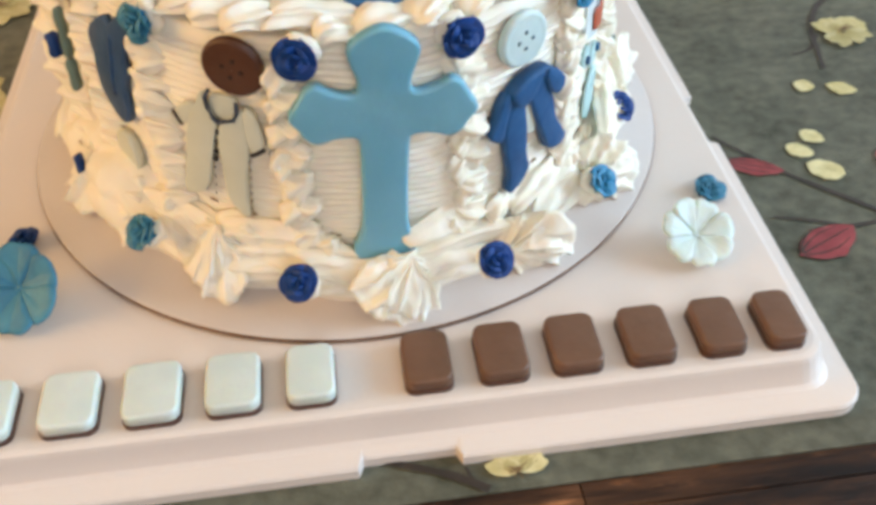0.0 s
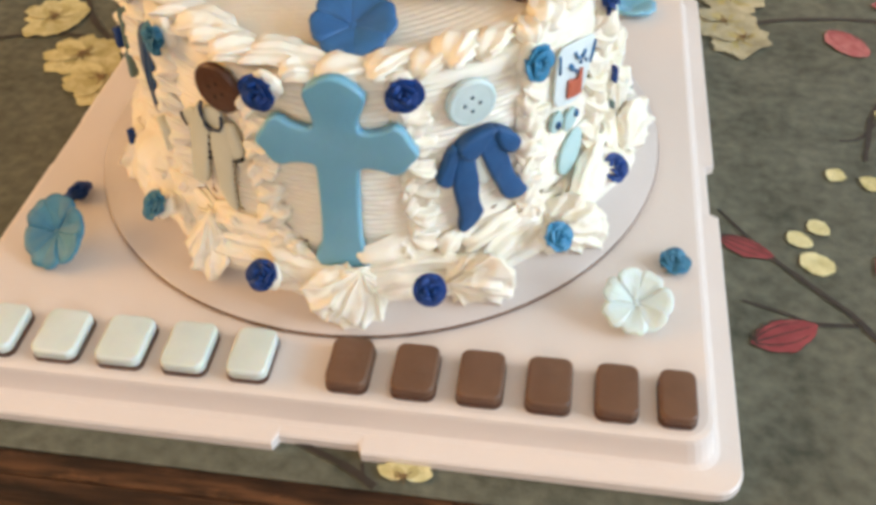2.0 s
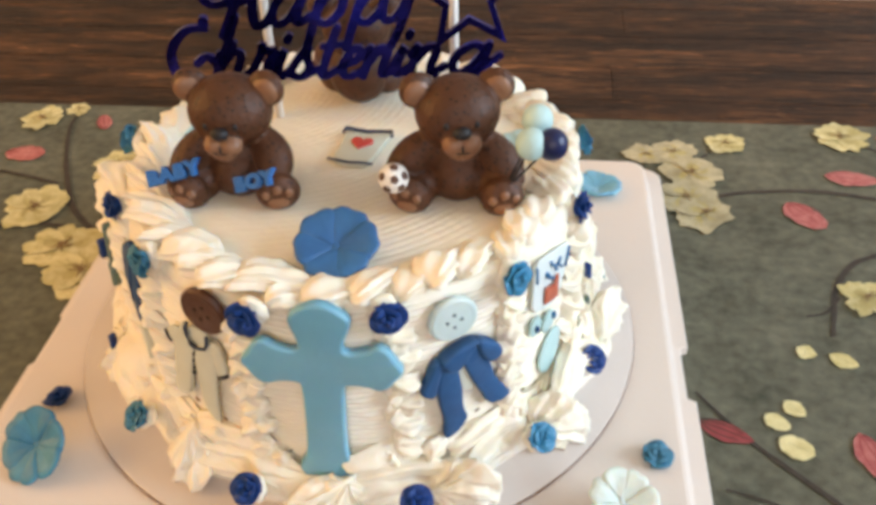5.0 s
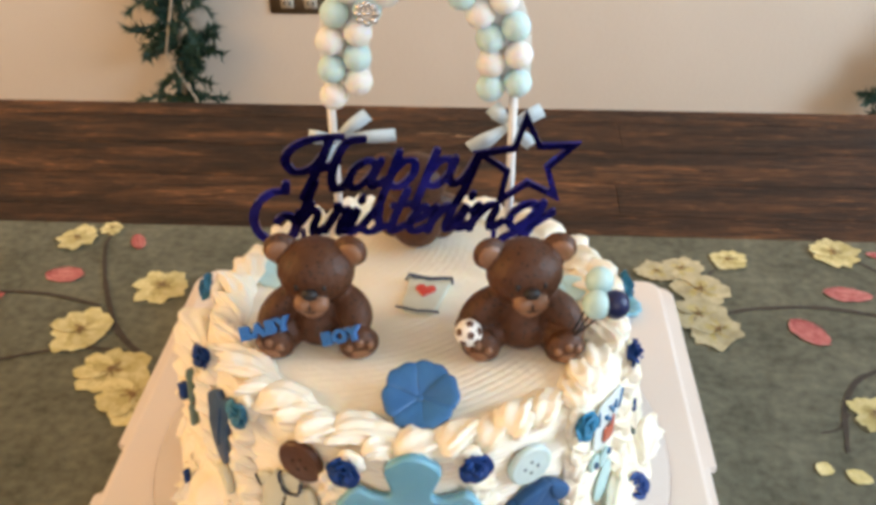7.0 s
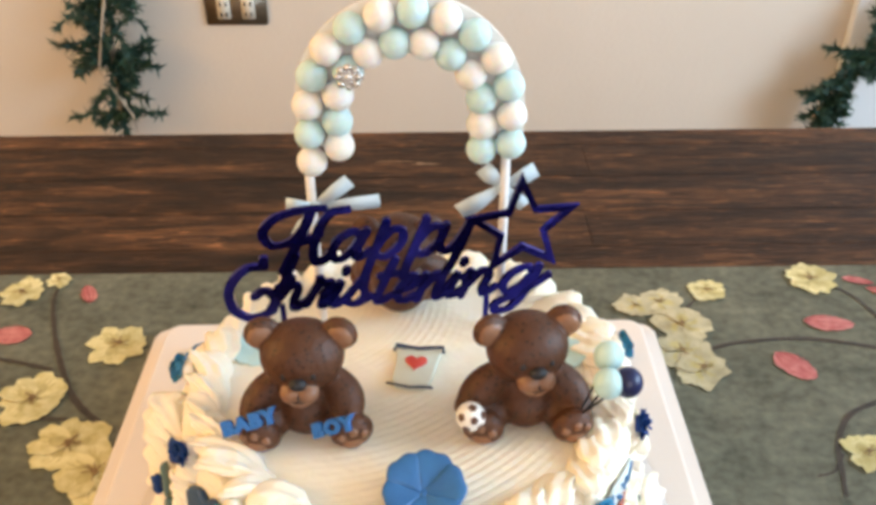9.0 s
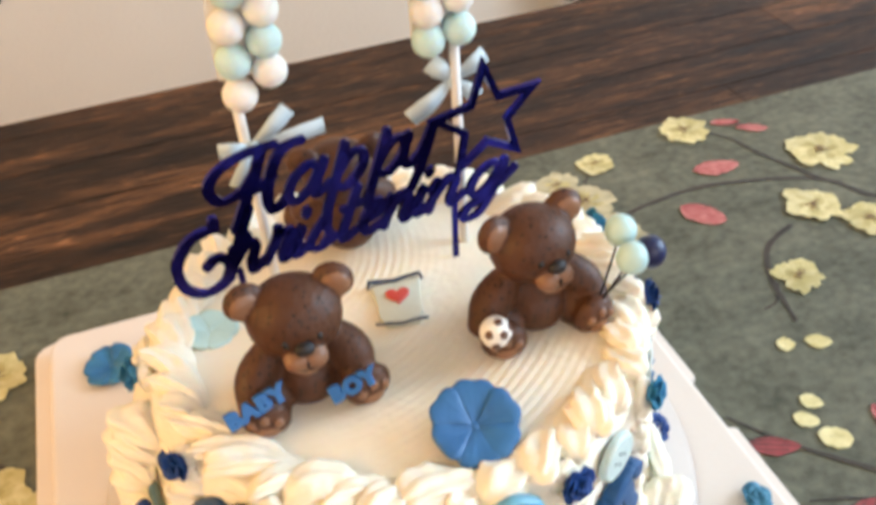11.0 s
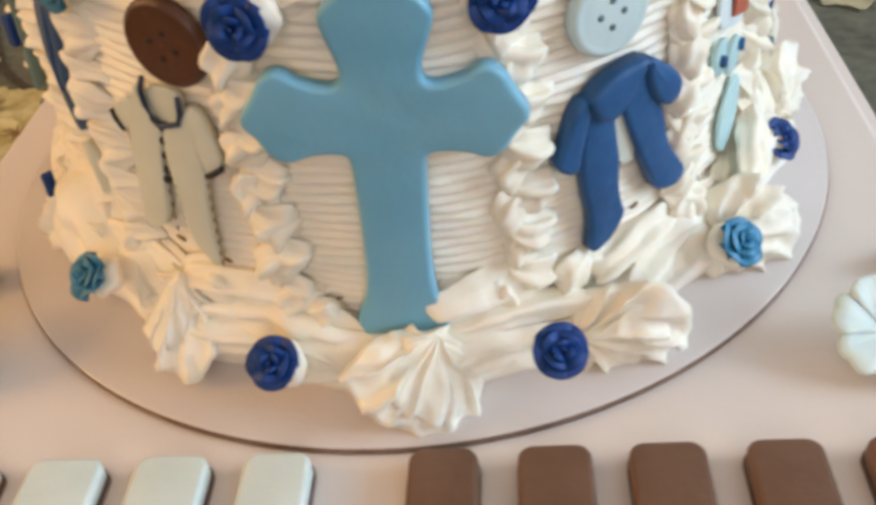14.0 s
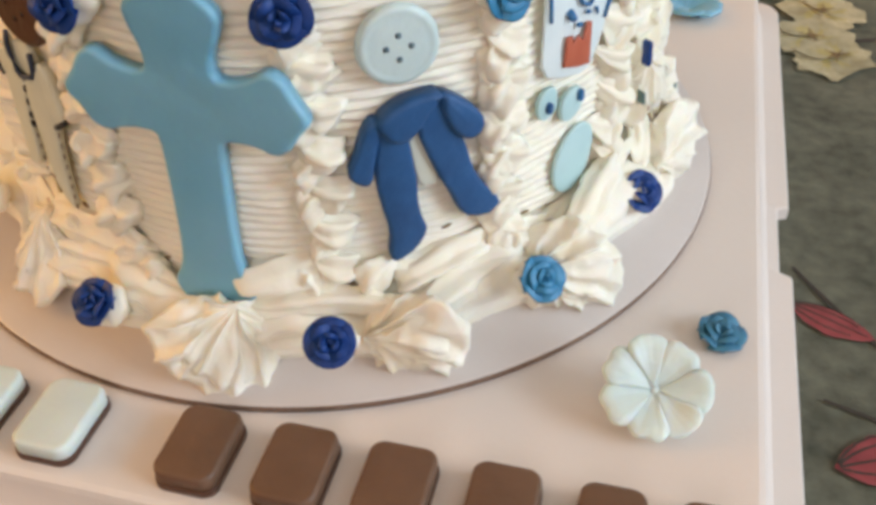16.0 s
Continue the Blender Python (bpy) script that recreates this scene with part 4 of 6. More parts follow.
def cross():
    half = [(0.0028, 0.0), (0.0085, 0.0012), (0.0122, 0.0085), (0.0088, 0.0150), (0.0076, 0.024), (0.0078, 0.0575), (0.0092, 0.0600), (0.0165, 0.0598), (0.0212, 0.0575), (0.0252, 0.0600), (0.0268, 0.0640), (0.0308, 0.0688), (0.0268, 0.0745), (0.0245, 0.0795), (0.0205, 0.0815), (0.0165, 0.0780), (0.0086, 0.0762), (0.0080, 0.0815), (0.0105, 0.0885), (0.0115, 0.0935), (0.0062, 0.0985)]
    pts = half + [(0, 0.1012)] + [(-x, z) for x, z in half[::-1]]
    bm = prism(smooth_outline(pts, 2), 0, 0.0040, 0.0015, 3)
    t = thing("fondant_cross", (0.011, -0.1165, 0.0365), "sky blue fondant cross standing against the cake's side", "cross", "fondant decorations on the cake")
    m = Matrix.Translation((0.0072, -0.1170, 0.0356)) @ pose(0, 0, 0, 0, 0, 1.5) @ pose(0, 0, 0, 90, 3.0, 0) @ Matrix.Diagonal((1.05, 1, 1, 1))
    bmesh.ops.transform(bm, matrix=m, verts=bm.verts)
    part("cross_body", bm, SKY_FONDANT, t)


cross()


def button(m, r, material, hole, label, rim):
    t = thing("fondant_button", m.translation, label, "button", "fondant decorations on the cake")
    bm = lathe([(0.0001, 0.0032), (r * 0.70, 0.0032), (r * 0.78, 0.0031), (r * 0.82, 0.0032), (r * 0.92, 0.0031), (r * 0.98, 0.0024), (r, 0.0014), (r * 0.97, 0.0)], 48)
    bmesh.ops.transform(bm, matrix=m, verts=bm.verts)
    part("disc", bm, material, t)
    # Holes are flat dark discs, with their shade put into the colour.
    for i in range(4):
        a = math.pi / 4 + i * math.pi / 2 + rim
        bm = lathe([(0.0001, 0.0033), (r * 0.075, 0.0033), (r * 0.075, 0.0028)], 12)
        bmesh.ops.transform(bm, matrix=m @ Matrix.Translation((r * 0.30 * math.cos(a), r * 0.30 * math.sin(a), 0.0001)), verts=bm.verts)
        part("hole", bm, hole, t)


DARK_HOLE = mat("button_hole", (0.03, 0.012, 0.007), 0.7)
GREY_HOLE = mat("grey_button_hole", (0.10, 0.17, 0.20), 0.7)
button(wall_frame(-22.6, 0.1205, 0.0012), 0.0108, DARK_CHOC, DARK_HOLE, "round dark brown fondant button on the cake's side", 0.5)
button(wall_frame(31.1, 0.1170, 0.0012), 0.0103, BUTTON_AQUA, GREY_HOLE, "round pale aqua fondant button on the cake's side", 0.8)

suit = thing("fondant_suit", on_wall(34, 0.052), "royal blue fondant baby suit with a collar, draped open", "baby suit", "fondant decorations on the cake")
part("leg", wrapped([(27.6, 0.0970), (31.6, 0.0960), (32.2, 0.0861), (32.9, 0.0776), (32.8, 0.0708), (33.4, 0.0645), (34.2, 0.0609), (32.4, 0.0549), (29.2, 0.0512), (28.0, 0.0534), (28.6, 0.0611), (27.4, 0.0713), (26.8, 0.0807)], 0.0036, bevel=0.0013), SUIT_FONDANT, suit, "left trouser leg with a foot")
part("leg", wrapped([(32.6, 0.0945), (34.6, 0.1005), (37.2, 0.1015), (38.6, 0.0925), (40.0, 0.0877), (41.4, 0.0771), (43.1, 0.0709), (46.2, 0.0638), (45.6, 0.0592), (41.0, 0.0605), (39.2, 0.0636), (38.0, 0.0697), (35.8, 0.0778)], 0.0034, bevel=0.0013), SUIT_FONDANT, suit, "right trouser leg with a foot")
part("sleeve", wrapped([(27.1, 0.0992), (28.4, 0.0965), (27.6, 0.0909), (27.0, 0.0863), (26.5, 0.0801), (25.2, 0.0790), (23.2, 0.0818), (23.2, 0.0845), (24.4, 0.0890), (25.4, 0.0952)], 0.0046, bevel=0.0014), SUIT_FONDANT, suit)
part("sleeve", wrapped([(36.0, 0.1036), (38.4, 0.1014), (41.6, 0.0963), (42.9, 0.0922), (42.2, 0.0884), (40.2, 0.0874), (38.2, 0.0905), (36.8, 0.0961)], 0.0050, bevel=0.0014), SUIT_FONDANT, suit)
part("collar", wrapped([(27.4, 0.0986), (30.2, 0.1024), (34.2, 0.1040), (36.7, 0.1036), (35.5, 0.1006), (34.4, 0.0985), (33.2, 0.0945), (31.1, 0.0910), (29.0, 0.0922), (27.9, 0.0955)], 0.0058, bevel=0.0014), SUIT_FONDANT, suit, "turned-down collar")
part("shirt_front", wrapped([(31.7, 0.0925), (33.2, 0.0940), (34.5, 0.0874), (36.3, 0.0767), (35.8, 0.0740), (33.3, 0.0748), (32.5, 0.0817)], 0.0016, bevel=0.0005), SAGE_FONDANT, suit, "pale sage strip between the fronts")

jacket = thing("fondant_jacket", on_wall(-30, 0.052), "pale sage fondant baby jacket with dark piping and buttons", "baby jacket", "fondant decorations on the cake")
part("front_panel", wrapped([(-30.6, 0.1090), (-29.8, 0.1044), (-28.9, 0.0993), (-28.0, 0.0970), (-30.0, 0.0877), (-31.4, 0.0786), (-33.9, 0.0640), (-37.4, 0.0600), (-41.2, 0.0575), (-38.4, 0.0732), (-35.4, 0.0934), (-32.5, 0.1025)], 0.0021), SAGE_FONDANT, jacket)
part("front_panel", wrapped([(-26.9, 0.0990), (-23.9, 0.1008), (-22.3, 0.1055), (-22.5, 0.0954), (-22.6, 0.0855), (-24.2, 0.0756), (-25.1, 0.0640), (-25.2, 0.0545), (-27.5, 0.0560), (-29.5, 0.0623), (-29.5, 0.0707), (-29.2, 0.0789), (-29.2, 0.0870), (-28.4, 0.0940)], 0.0022), SAGE_FONDANT, jacket)
part("yoke", wrapped([(-29.4, 0.1075), (-26.0, 0.1085), (-23.4, 0.1075), (-23.6, 0.1015), (-25.5, 0.0985), (-28.0, 0.0985), (-29.2, 0.1020)], 0.0014), SAGE_FONDANT, jacket)
part("sleeve", wrapped([(-32.1, 0.1025), (-35.1, 0.1018), (-38.0, 0.0975), (-36.6, 0.0915), (-34.6, 0.0940)], 0.0018), SAGE_FONDANT, jacket)
part("sleeve", wrapped([(-22.4, 0.1055), (-20.5, 0.1038), (-19.6, 0.0975), (-19.2, 0.0897), (-22.0, 0.0852), (-22.6, 0.0910)], 0.0026), SAGE_FONDANT, jacket)
collar = [on_wall(a, z, 0.0036) for a, z in ((-28.4, 0.1105), (-29.5, 0.1070), (-29.4, 0.1030), (-28.7, 0.0994), (-27.8, 0.0980), (-26.4, 0.0986), (-24.4, 0.0998), (-23.5, 0.1029), (-23.2, 0.1070))]
part("collar_piping", tube(collar, 0.00075, 8), INK, jacket, "dark collar piping")
part("cuff", tube([on_wall(-38.1, 0.0972, 0.003), on_wall(-37.3, 0.0946, 0.0034), on_wall(-36.5, 0.0920, 0.003)], 0.0006, 6), BLACK, jacket, "dark cuff line")
part("cuff", tube([on_wall(-22.2, 0.0857, 0.0035), on_wall(-20.9, 0.0872, 0.004), on_wall(-19.4, 0.0889, 0.0035)], 0.0009, 6), BLACK, jacket, "dark cuff line")
for i, z in enumerate((0.0974, 0.0931, 0.0886, 0.0840, 0.0806)):
    bm = bmesh.new()
    ball(bm, on_wall(-27.8 - 0.65 * i, z, 0.003), (0.0011, 0.0006, 0.0013), seg=10, ring=6)
    part("jacket_button", bm, BLACK, jacket, "tiny dark button")

# Short dark brown dashes down the panel's edge, then four below the buttons.
for i in range(8):
    f = i / 7
    a, z = -22.9 - 1.9 * f, 0.0830 - 0.026 * f
    part("dash", tube([on_wall(a, z, 0.0030), on_wall(a - 0.15, z - 0.0016, 0.0030)], 0.00022, 6), DARK_CHOC, jacket, "short dark brown dash")
for i in range(4):
    z = 0.0765 - 0.0042 * i
    part("dash", tube([on_wall(-31.2 - 0.4 * i, z, 0.0026), on_wall(-31.3 - 0.4 * i, z - 0.0014, 0.0026)], 0.0002, 6), DARK_CHOC, jacket, "short dark brown dash")

onesie = thing("fondant_onesie", on_wall(-58, 0.074), "slate blue fondant baby onesie on the cake's side", "baby onesie", "fondant decorations on the cake")
part("cloth_piece", wrapped([(-65.2, 0.1097), (-57.0, 0.1212), (-54.3, 0.1178), (-50.8, 0.1250), (-46.4, 0.1250), (-47.2, 0.1204), (-50.4, 0.1090), (-49.9, 0.1040), (-52.2, 0.0942), (-52.6, 0.0860), (-54.2, 0.0785), (-57.2, 0.0765), (-60.4, 0.0790), (-63.8, 0.0860), (-63.4, 0.0940), (-62.4, 0.1017), (-63.7, 0.1036)], 0.0030, bevel=0.0010), SLATE_FONDANT, onesie)
part("fold", wrapped([(-54.6, 0.1150), (-53.4, 0.1160), (-54.2, 0.1040), (-55.6, 0.0900), (-56.4, 0.0900), (-55.2, 0.1040)], 0.0036, bevel=0.0008), SLATE_FONDANT, onesie, "raised fold down the front")


def oval(angle, z, rx, rz, tilt, material, name, label, thick=0.0013):
    t = thing(name, on_wall(angle, z), label, "decoration", "fondant decorations on the cake")
    c, s = math.cos(radians(tilt)), math.sin(radians(tilt))
    pts = []
    for k in range(20):
        u = 2 * math.pi * k / 20
        px, pz = rx * math.cos(u), rz * math.sin(u)
        pts.append((angle + math.degrees((px * c - pz * s) / KR), z + px * s + pz * c))
    part("disc", wrapped(pts, thick, smooth_times=1), material, t)


oval(-60.0, 0.0590, 0.0076, 0.0118, -22, SAGE_FONDANT, "fondant_oval", "pale sage oval fondant piece on the cake's side", 0.0034)
oval(63.6, 0.0612, 0.0098, 0.0114, -16, AQUA_FONDANT, "fondant_oval", "light aqua oval fondant piece on the cake's side")

card = thing("fondant_card", on_wall(64, 0.088), "white fondant picture card with a red block and blue marks", "card", "fondant decorations on the cake")
part("sheet", wrapped([(54.2, 0.1225), (60, 0.1210), (66, 0.1180), (71.5, 0.1135), (70.0, 0.1030), (67.0, 0.0935), (64.5, 0.0895), (59, 0.0920), (54.0, 0.0955), (54.0, 0.108)], 0.0010, 0.0012, 0.0003), mat("pale_blue_card", (0.68, 0.77, 0.77), 0.5, (0.77, 0.83, 0.82), 90), card)
part("red_block", wrapped([(58.6, 0.1045), (59.6, 0.1045), (59.8, 0.1015), (61.2, 0.1035), (62.4, 0.1010), (63.4, 0.1060), (64.2, 0.1055), (64.6, 0.0925), (61.4, 0.0940), (58.2, 0.0960)], 0.0009, 0.0024, 0.0003, smooth_times=0), CARD_RED, card, "orange-red fondant block")
for a0, z0, a1, z1, w in ((54.6, 0.1195, 55.0, 0.1110, 0.0005), (70.6, 0.1120, 68.4, 0.1035, 0.0006), (58.8, 0.1115, 59.8, 0.1090, 0.0012), (61.0, 0.1065, 61.8, 0.1062, 0.0007), (63.0, 0.1090, 63.6, 0.1086, 0.0007), (60.4, 0.1160, 61.6, 0.1125, 0.0006), (61.6, 0.1125, 63.6, 0.1105, 0.0006), (63.6, 0.1105, 65.2, 0.1130, 0.0006), (65.6, 0.1085, 66.0, 0.1065, 0.0005)):
    part("mark", tube([on_wall(a0, z0, 0.0026), on_wall((a0 + a1) / 2, (z0 + z1) / 2, 0.0027), on_wall(a1, z1, 0.0026)], w, 6), BLUE_FONDANT, card, "small blue painted mark")

for a, z, w, h, out, material in ((55.6, 0.0868, 2.0, 0.0040, 0.0012, AQUA_FONDANT), (55.4, 0.0858, 0.5, 0.0014, 0.0026, SUIT_FONDANT), (61.4, 0.0822, 2.6, 0.0042, 0.0012, AQUA_FONDANT), (62.8, 0.0842, 0.5, 0.0016, 0.0026, BLUE_FONDANT), (84.5, 0.0790, 0.4, 0.0036, 0.0085, NAVY_FONDANT), (81.0, 0.0670, 0.2, 0.0018, 0.0095, GREY_TEAL), (98.5, 0.0520, 0.9, 0.0012, 0.0185, GREY_TEAL),
                                  (-73.0, 0.1020, 0.8, 0.0090, 0.0085, GREY_TEAL), (-75.5, 0.0950, 1.4, 0.0045, 0.0120, NAVY_FONDANT), (-72.0, 0.0850, 0.9, 0.0060, 0.0095, GREY_TEAL), (-70.3, 0.0470, 0.7, 0.0038, 0.0195, NAVY_FONDANT)):
    t = thing("fondant_scrap", on_wall(a, z), "small cut fondant scrap pressed on the cream", "decoration", "fondant decorations on the cake")
    if abs(a) > 66:
        bm = prism(smooth_outline([(-w, -h), (-w * 0.1, -h * 1.3), (w, -h * 0.8), (w * 0.6, h * 0.1), (w * 0.8, h), (-w * 0.2, h * 1.2), (-w * 1.1, h * 0.6), (-w * 0.5, 0.0)], 1), -0.0020, 0.0012, 0.0004)
        m = Matrix.Translation(on_wall(a, z, out)) @ pose(0, 0, 0, 86, 0, a * 0.55) @ Matrix.Diagonal((0.0024, 1, 1, 1))
        bmesh.ops.transform(bm, matrix=m, verts=bm.verts)
        part("scrap", bm, material, t)
    else:
        part("scrap", wrapped([(a - w, z - h), (a - w * 0.1, z - h * 1.3), (a + w, z - h * 0.8), (a + w * 0.8, z + h), (a - w * 0.2, z + h * 1.2), (a - w * 1.1, z + h * 0.6)], 0.0016, out, 0.0004), material, t)

# ---- roses and flowers ----


def petal_mesh(material, rb, rt, z0, h, span, curl, seed):
    """One cupped petal, standing round the z axis, with a rolled lip."""
    rnd = random.Random(seed)
    ph = rnd.uniform(0, 6)
    s = np.linspace(-1, 1, 11)[None, :]
    t = np.linspace(0, 1, 8)[:, None]
    reach = h * (1 - 0.62 * np.abs(s) ** 2.0 + 0.07 * np.sin(4 * s + ph))
    a = radians(span) * s * (0.72 + 0.28 * np.sin(math.pi * 0.5 * (t + 0.25)))
    r = rb + (rt - rb) * t ** 1.3 * (1 - 0.10 * s ** 2) + curl * np.clip(t - 0.6, 0, 1) ** 2
    z = z0 + reach * np.sin(t * 1.75) / math.sin(1.57)
    thick = 0.10 * R_ROSE * (1 - 0.45 * t)
    outer = np.stack([r * np.cos(a), r * np.sin(a), z], -1)
    inner = np.stack([(r - thick) * np.cos(a), (r - thick) * np.sin(a), z + thick * 0.3], -1)[::-1]
    bm = surface(np.concatenate([outer, inner, outer[:1]], 0), closed=False)
    bmesh.ops.remove_doubles(bm, verts=bm.verts, dist=1e-7)
    return mesh("petal", bm, material)


R_ROSE = 0.0064
ROSE_RINGS = ((1, 0.02, 0.15, 0.56, 0.46, 160, 0.0), (3, 0.17, 0.36, 0.44, 0.50, 74, 0.5), (4, 0.32, 0.64, 0.26, 0.54, 60, 1.0), (5, 0.48, 0.92, 0.02, 0.56, 54, 1.3))


def rose_kit(material, seed):
    kit = []
    for i, (n, rb, rt, z0, hh, span, curl) in enumerate(ROSE_RINGS):
        R = R_ROSE
        kit.append((n, [petal_mesh(material, rb * R, rt * R, z0 * R, hh * R, span, curl * R, seed * 10 + i * 3 + q) for q in range(2)]))
    bm = bmesh.new()
    ball(bm, (0, 0, 0.12 * R_ROSE), (0.62 * R_ROSE, 0.62 * R_ROSE, 0.40 * R_ROSE), seg=20, ring=12)
    return kit, mesh("calyx", bm, material)


navy_rose, azure_rose, teal_rose = rose_kit(NAVY_FONDANT, 1), rose_kit(AZURE_FONDANT, 2), rose_kit(TEAL_FONDANT, 3)


def rose(made, m, label, pad=True):
    kit, calyx = made
    t = thing("fondant_rose", m.translation, label, "rose", "fondant roses")
    link("rose_base", calyx, t, m=m)
    for i, (n, meshes) in enumerate(kit):
        for q in range(n):
            link("petal", meshes[q % 2], t, m=m @ pose(0, 0, 0, 0, 0, 360 * q / n + 37 * i + rnd.uniform(-12, 12)) @ vary(rnd, 0.90, 1.08))
    if pad:
        link("cream_dab", dab_mesh, t, "smear of white cream under the rose", m @ Matrix.Translation((0.0006, -0.0010, -0.0034)))


bm = bmesh.new()
ball(bm, (0, 0, 0), (0.0068, 0.0058, 0.0036), seg=28, ring=16)
for v in bm.verts:
    v.co *= 1 + 0.30 * noise.noise(v.co * 240)
dab_mesh = mesh("cream_dab", bm, CREAM)
rnd = random.Random(31)
for a, z, out, me, txt in ((-67.5, 0.1275, 0.0045, navy_rose, "royal blue"), (-41.5, 0.1290, 0.0035, teal_rose, "teal blue"), (-10.4, 0.1290, 0.0065, navy_rose, "royal blue"), (17.2, 0.1275, 0.0030, navy_rose, "royal blue"),
                           (45.8, 0.1262, 0.0040, azure_rose, "azure blue"), (75.4, 0.1265, 0.0022, navy_rose, "royal blue"), (-95, 0.130, 0.0040, teal_rose, "teal blue"), (104, 0.127, 0.0040, azure_rose, "azure blue")):
    face = wall_frame(a, z, out, 8) @ (pose(0, 0, 0, 0, 20, 0) if a == -67.5 else Matrix())
    rose(me, face @ pose(0, 0, 0, 0, 0, rnd.uniform(0, 360)), txt + " fondant rose on the cake's upper side")
for x, y, z, me, txt in ((-0.0246, -0.1291, 0.0394, navy_rose, "royal blue"), (0.0461, -0.1318, 0.0426, navy_rose, "royal blue"), (0.0953, -0.0946, 0.0422, azure_rose, "azure blue"),
                         (0.1195, -0.0392, 0.0366, navy_rose, "royal blue"), (-0.0815, -0.0990, 0.0449, teal_rose, "teal blue")):
    a = math.degrees(math.atan2(x - KX, -(y - KY))) * (0.6 if x > 0.11 else 1)
    m = Matrix.Translation((x, y, z)) @ pose(0, 0, 0, 90, 0, a) @ pose(0, 0, 0, -44, 0, 0) @ Matrix.Translation((0, 0, 0.0008)) @ pose(0, 0, 0, 0, 0, rnd.uniform(0, 360))
    rose(me, m, txt + " fondant rose on the cake's cream base border")
for x, y, me, txt, tip in ((0.1492, -0.0834, teal_rose, "teal blue", 10), (-0.1393, -0.0712, navy_rose, "royal blue", -14)):
    m = pose(x, y, DECK, tip, tip / 2, 40)
    if tip < 0:
        m = pose(x, y, DECK + 0.0010, tip, tip / 2, 40)
    rose(me, m, txt + " fondant rose lying on the tray", False)


def flower_mesh(R, petals, H, material, seed, fold=0.0, notch=0.16, dip=0.03, over=1.14):
    """Broad petals round a sunk centre; they dip where they meet and overlap a little."""
    rnd = random.Random(seed)
    made = []
    s = np.linspace(-1, 1, 21)[None, :]
    u = np.linspace(0.03, 1, 16)[:, None]
    for k in range(petals):
        ph, grow, lift = rnd.uniform(0, 6), rnd.uniform(0.95, 1.05), rnd.uniform(0.92, 1.08)
        a = 2 * math.pi * (k + rnd.uniform(-0.04, 0.04)) / petals + math.pi / petals * over * s
        edge = R * grow * (1 - notch * np.abs(s) ** 3.2 - dip * np.exp(-(s / 0.22) ** 2) + 0.012 * np.sin(7 * s + ph))
        r = edge * u
        side = 0.55 * np.abs(s) ** 8 * np.clip(1.25 - 1.0 * u, 0.12, 1)
        z = H * lift * ((0.18 + 0.82 * u ** 0.75) * (1 - side) - fold * np.exp(-(s / 0.20) ** 2) * np.sin(math.pi * u) + 0.10 * s * u + 0.009 * np.sin(17 * s + ph) * u + 0.05 * np.sin(5 * u + ph + 2 * s))
        z = z - 0.20 * H * np.clip((u - 0.75) / 0.25, 0, 1) ** 2
        top = np.stack([r * np.cos(a), r * np.sin(a), z], -1)
        low = np.maximum(z[-1:] - 0.0020, 0)
        skirt = np.stack([1.0 * r[-1:] * np.cos(a), 1.0 * r[-1:] * np.sin(a), (z[-1:] + low) / 2], -1)
        under = np.stack([0.95 * r[-1:] * np.cos(a), 0.95 * r[-1:] * np.sin(a), low], -1)
        heart = np.stack([0.35 * r[-1:] * np.cos(a), 0.35 * r[-1:] * np.sin(a), 0 * a], -1)
        made.append(mesh("petal", surface(np.concatenate([top, skirt, under, heart], 0), closed=False), material))
    bm = bmesh.new()
    ball(bm, (0, 0, H * 0.16), (R * 0.115, R * 0.115, H * 0.22), seg=12, ring=8)
    ball(bm, (0, 0, 0), (R * 0.34, R * 0.34, H * 0.12), seg=16, ring=6)
    made.append(mesh("flower_centre", bm, material))
    return made


def flower(made, m, label):
    t = thing("fondant_flower", m.translation, label, "flower", "fondant flowers")
    for me in made:
        link("petal" if me.name.startswith("petal") else "flower_centre", me, t, m=m)


PETAL_PALE = mat("petal_aqua_fondant", (0.58, 0.68, 0.64), 0.5, (0.70, 0.77, 0.72), 90, bump=0.0003, bump_scale=240, sss=0.4)
flower(flower_mesh(0.0156, 7, 0.0066, PETAL_PALE, 3, 0.0, 0.20), pose(0.1318, -0.1140, DECK + 0.0056, 28, 4, 10), "pale aqua seven-petal fondant flower lying on the tray")
flower(flower_mesh(0.0176, 6, 0.0056, TEAL_FONDANT, 4, 0.06), pose(-0.1315, -0.1065, DECK + 0.0104, 34, -22, 10), "teal blue fondant flower lying on the tray")
flower(flower_mesh(0.0170, 6, 0.0046, PETAL_BLUE, 5, 0.02, 0.12, 0.03), pose(0.0124, -0.0838, TOP + 0.0040, 20, -2, 12), "blue six-petal fondant flower on the cake top")
flower(flower_mesh(0.0155, 6, 0.0066, SKY_FONDANT, 6, 0.08), pose(0.1300, 0.1340, DECK, 0, 6, 30), "pale azure fondant flower lying on the tray")
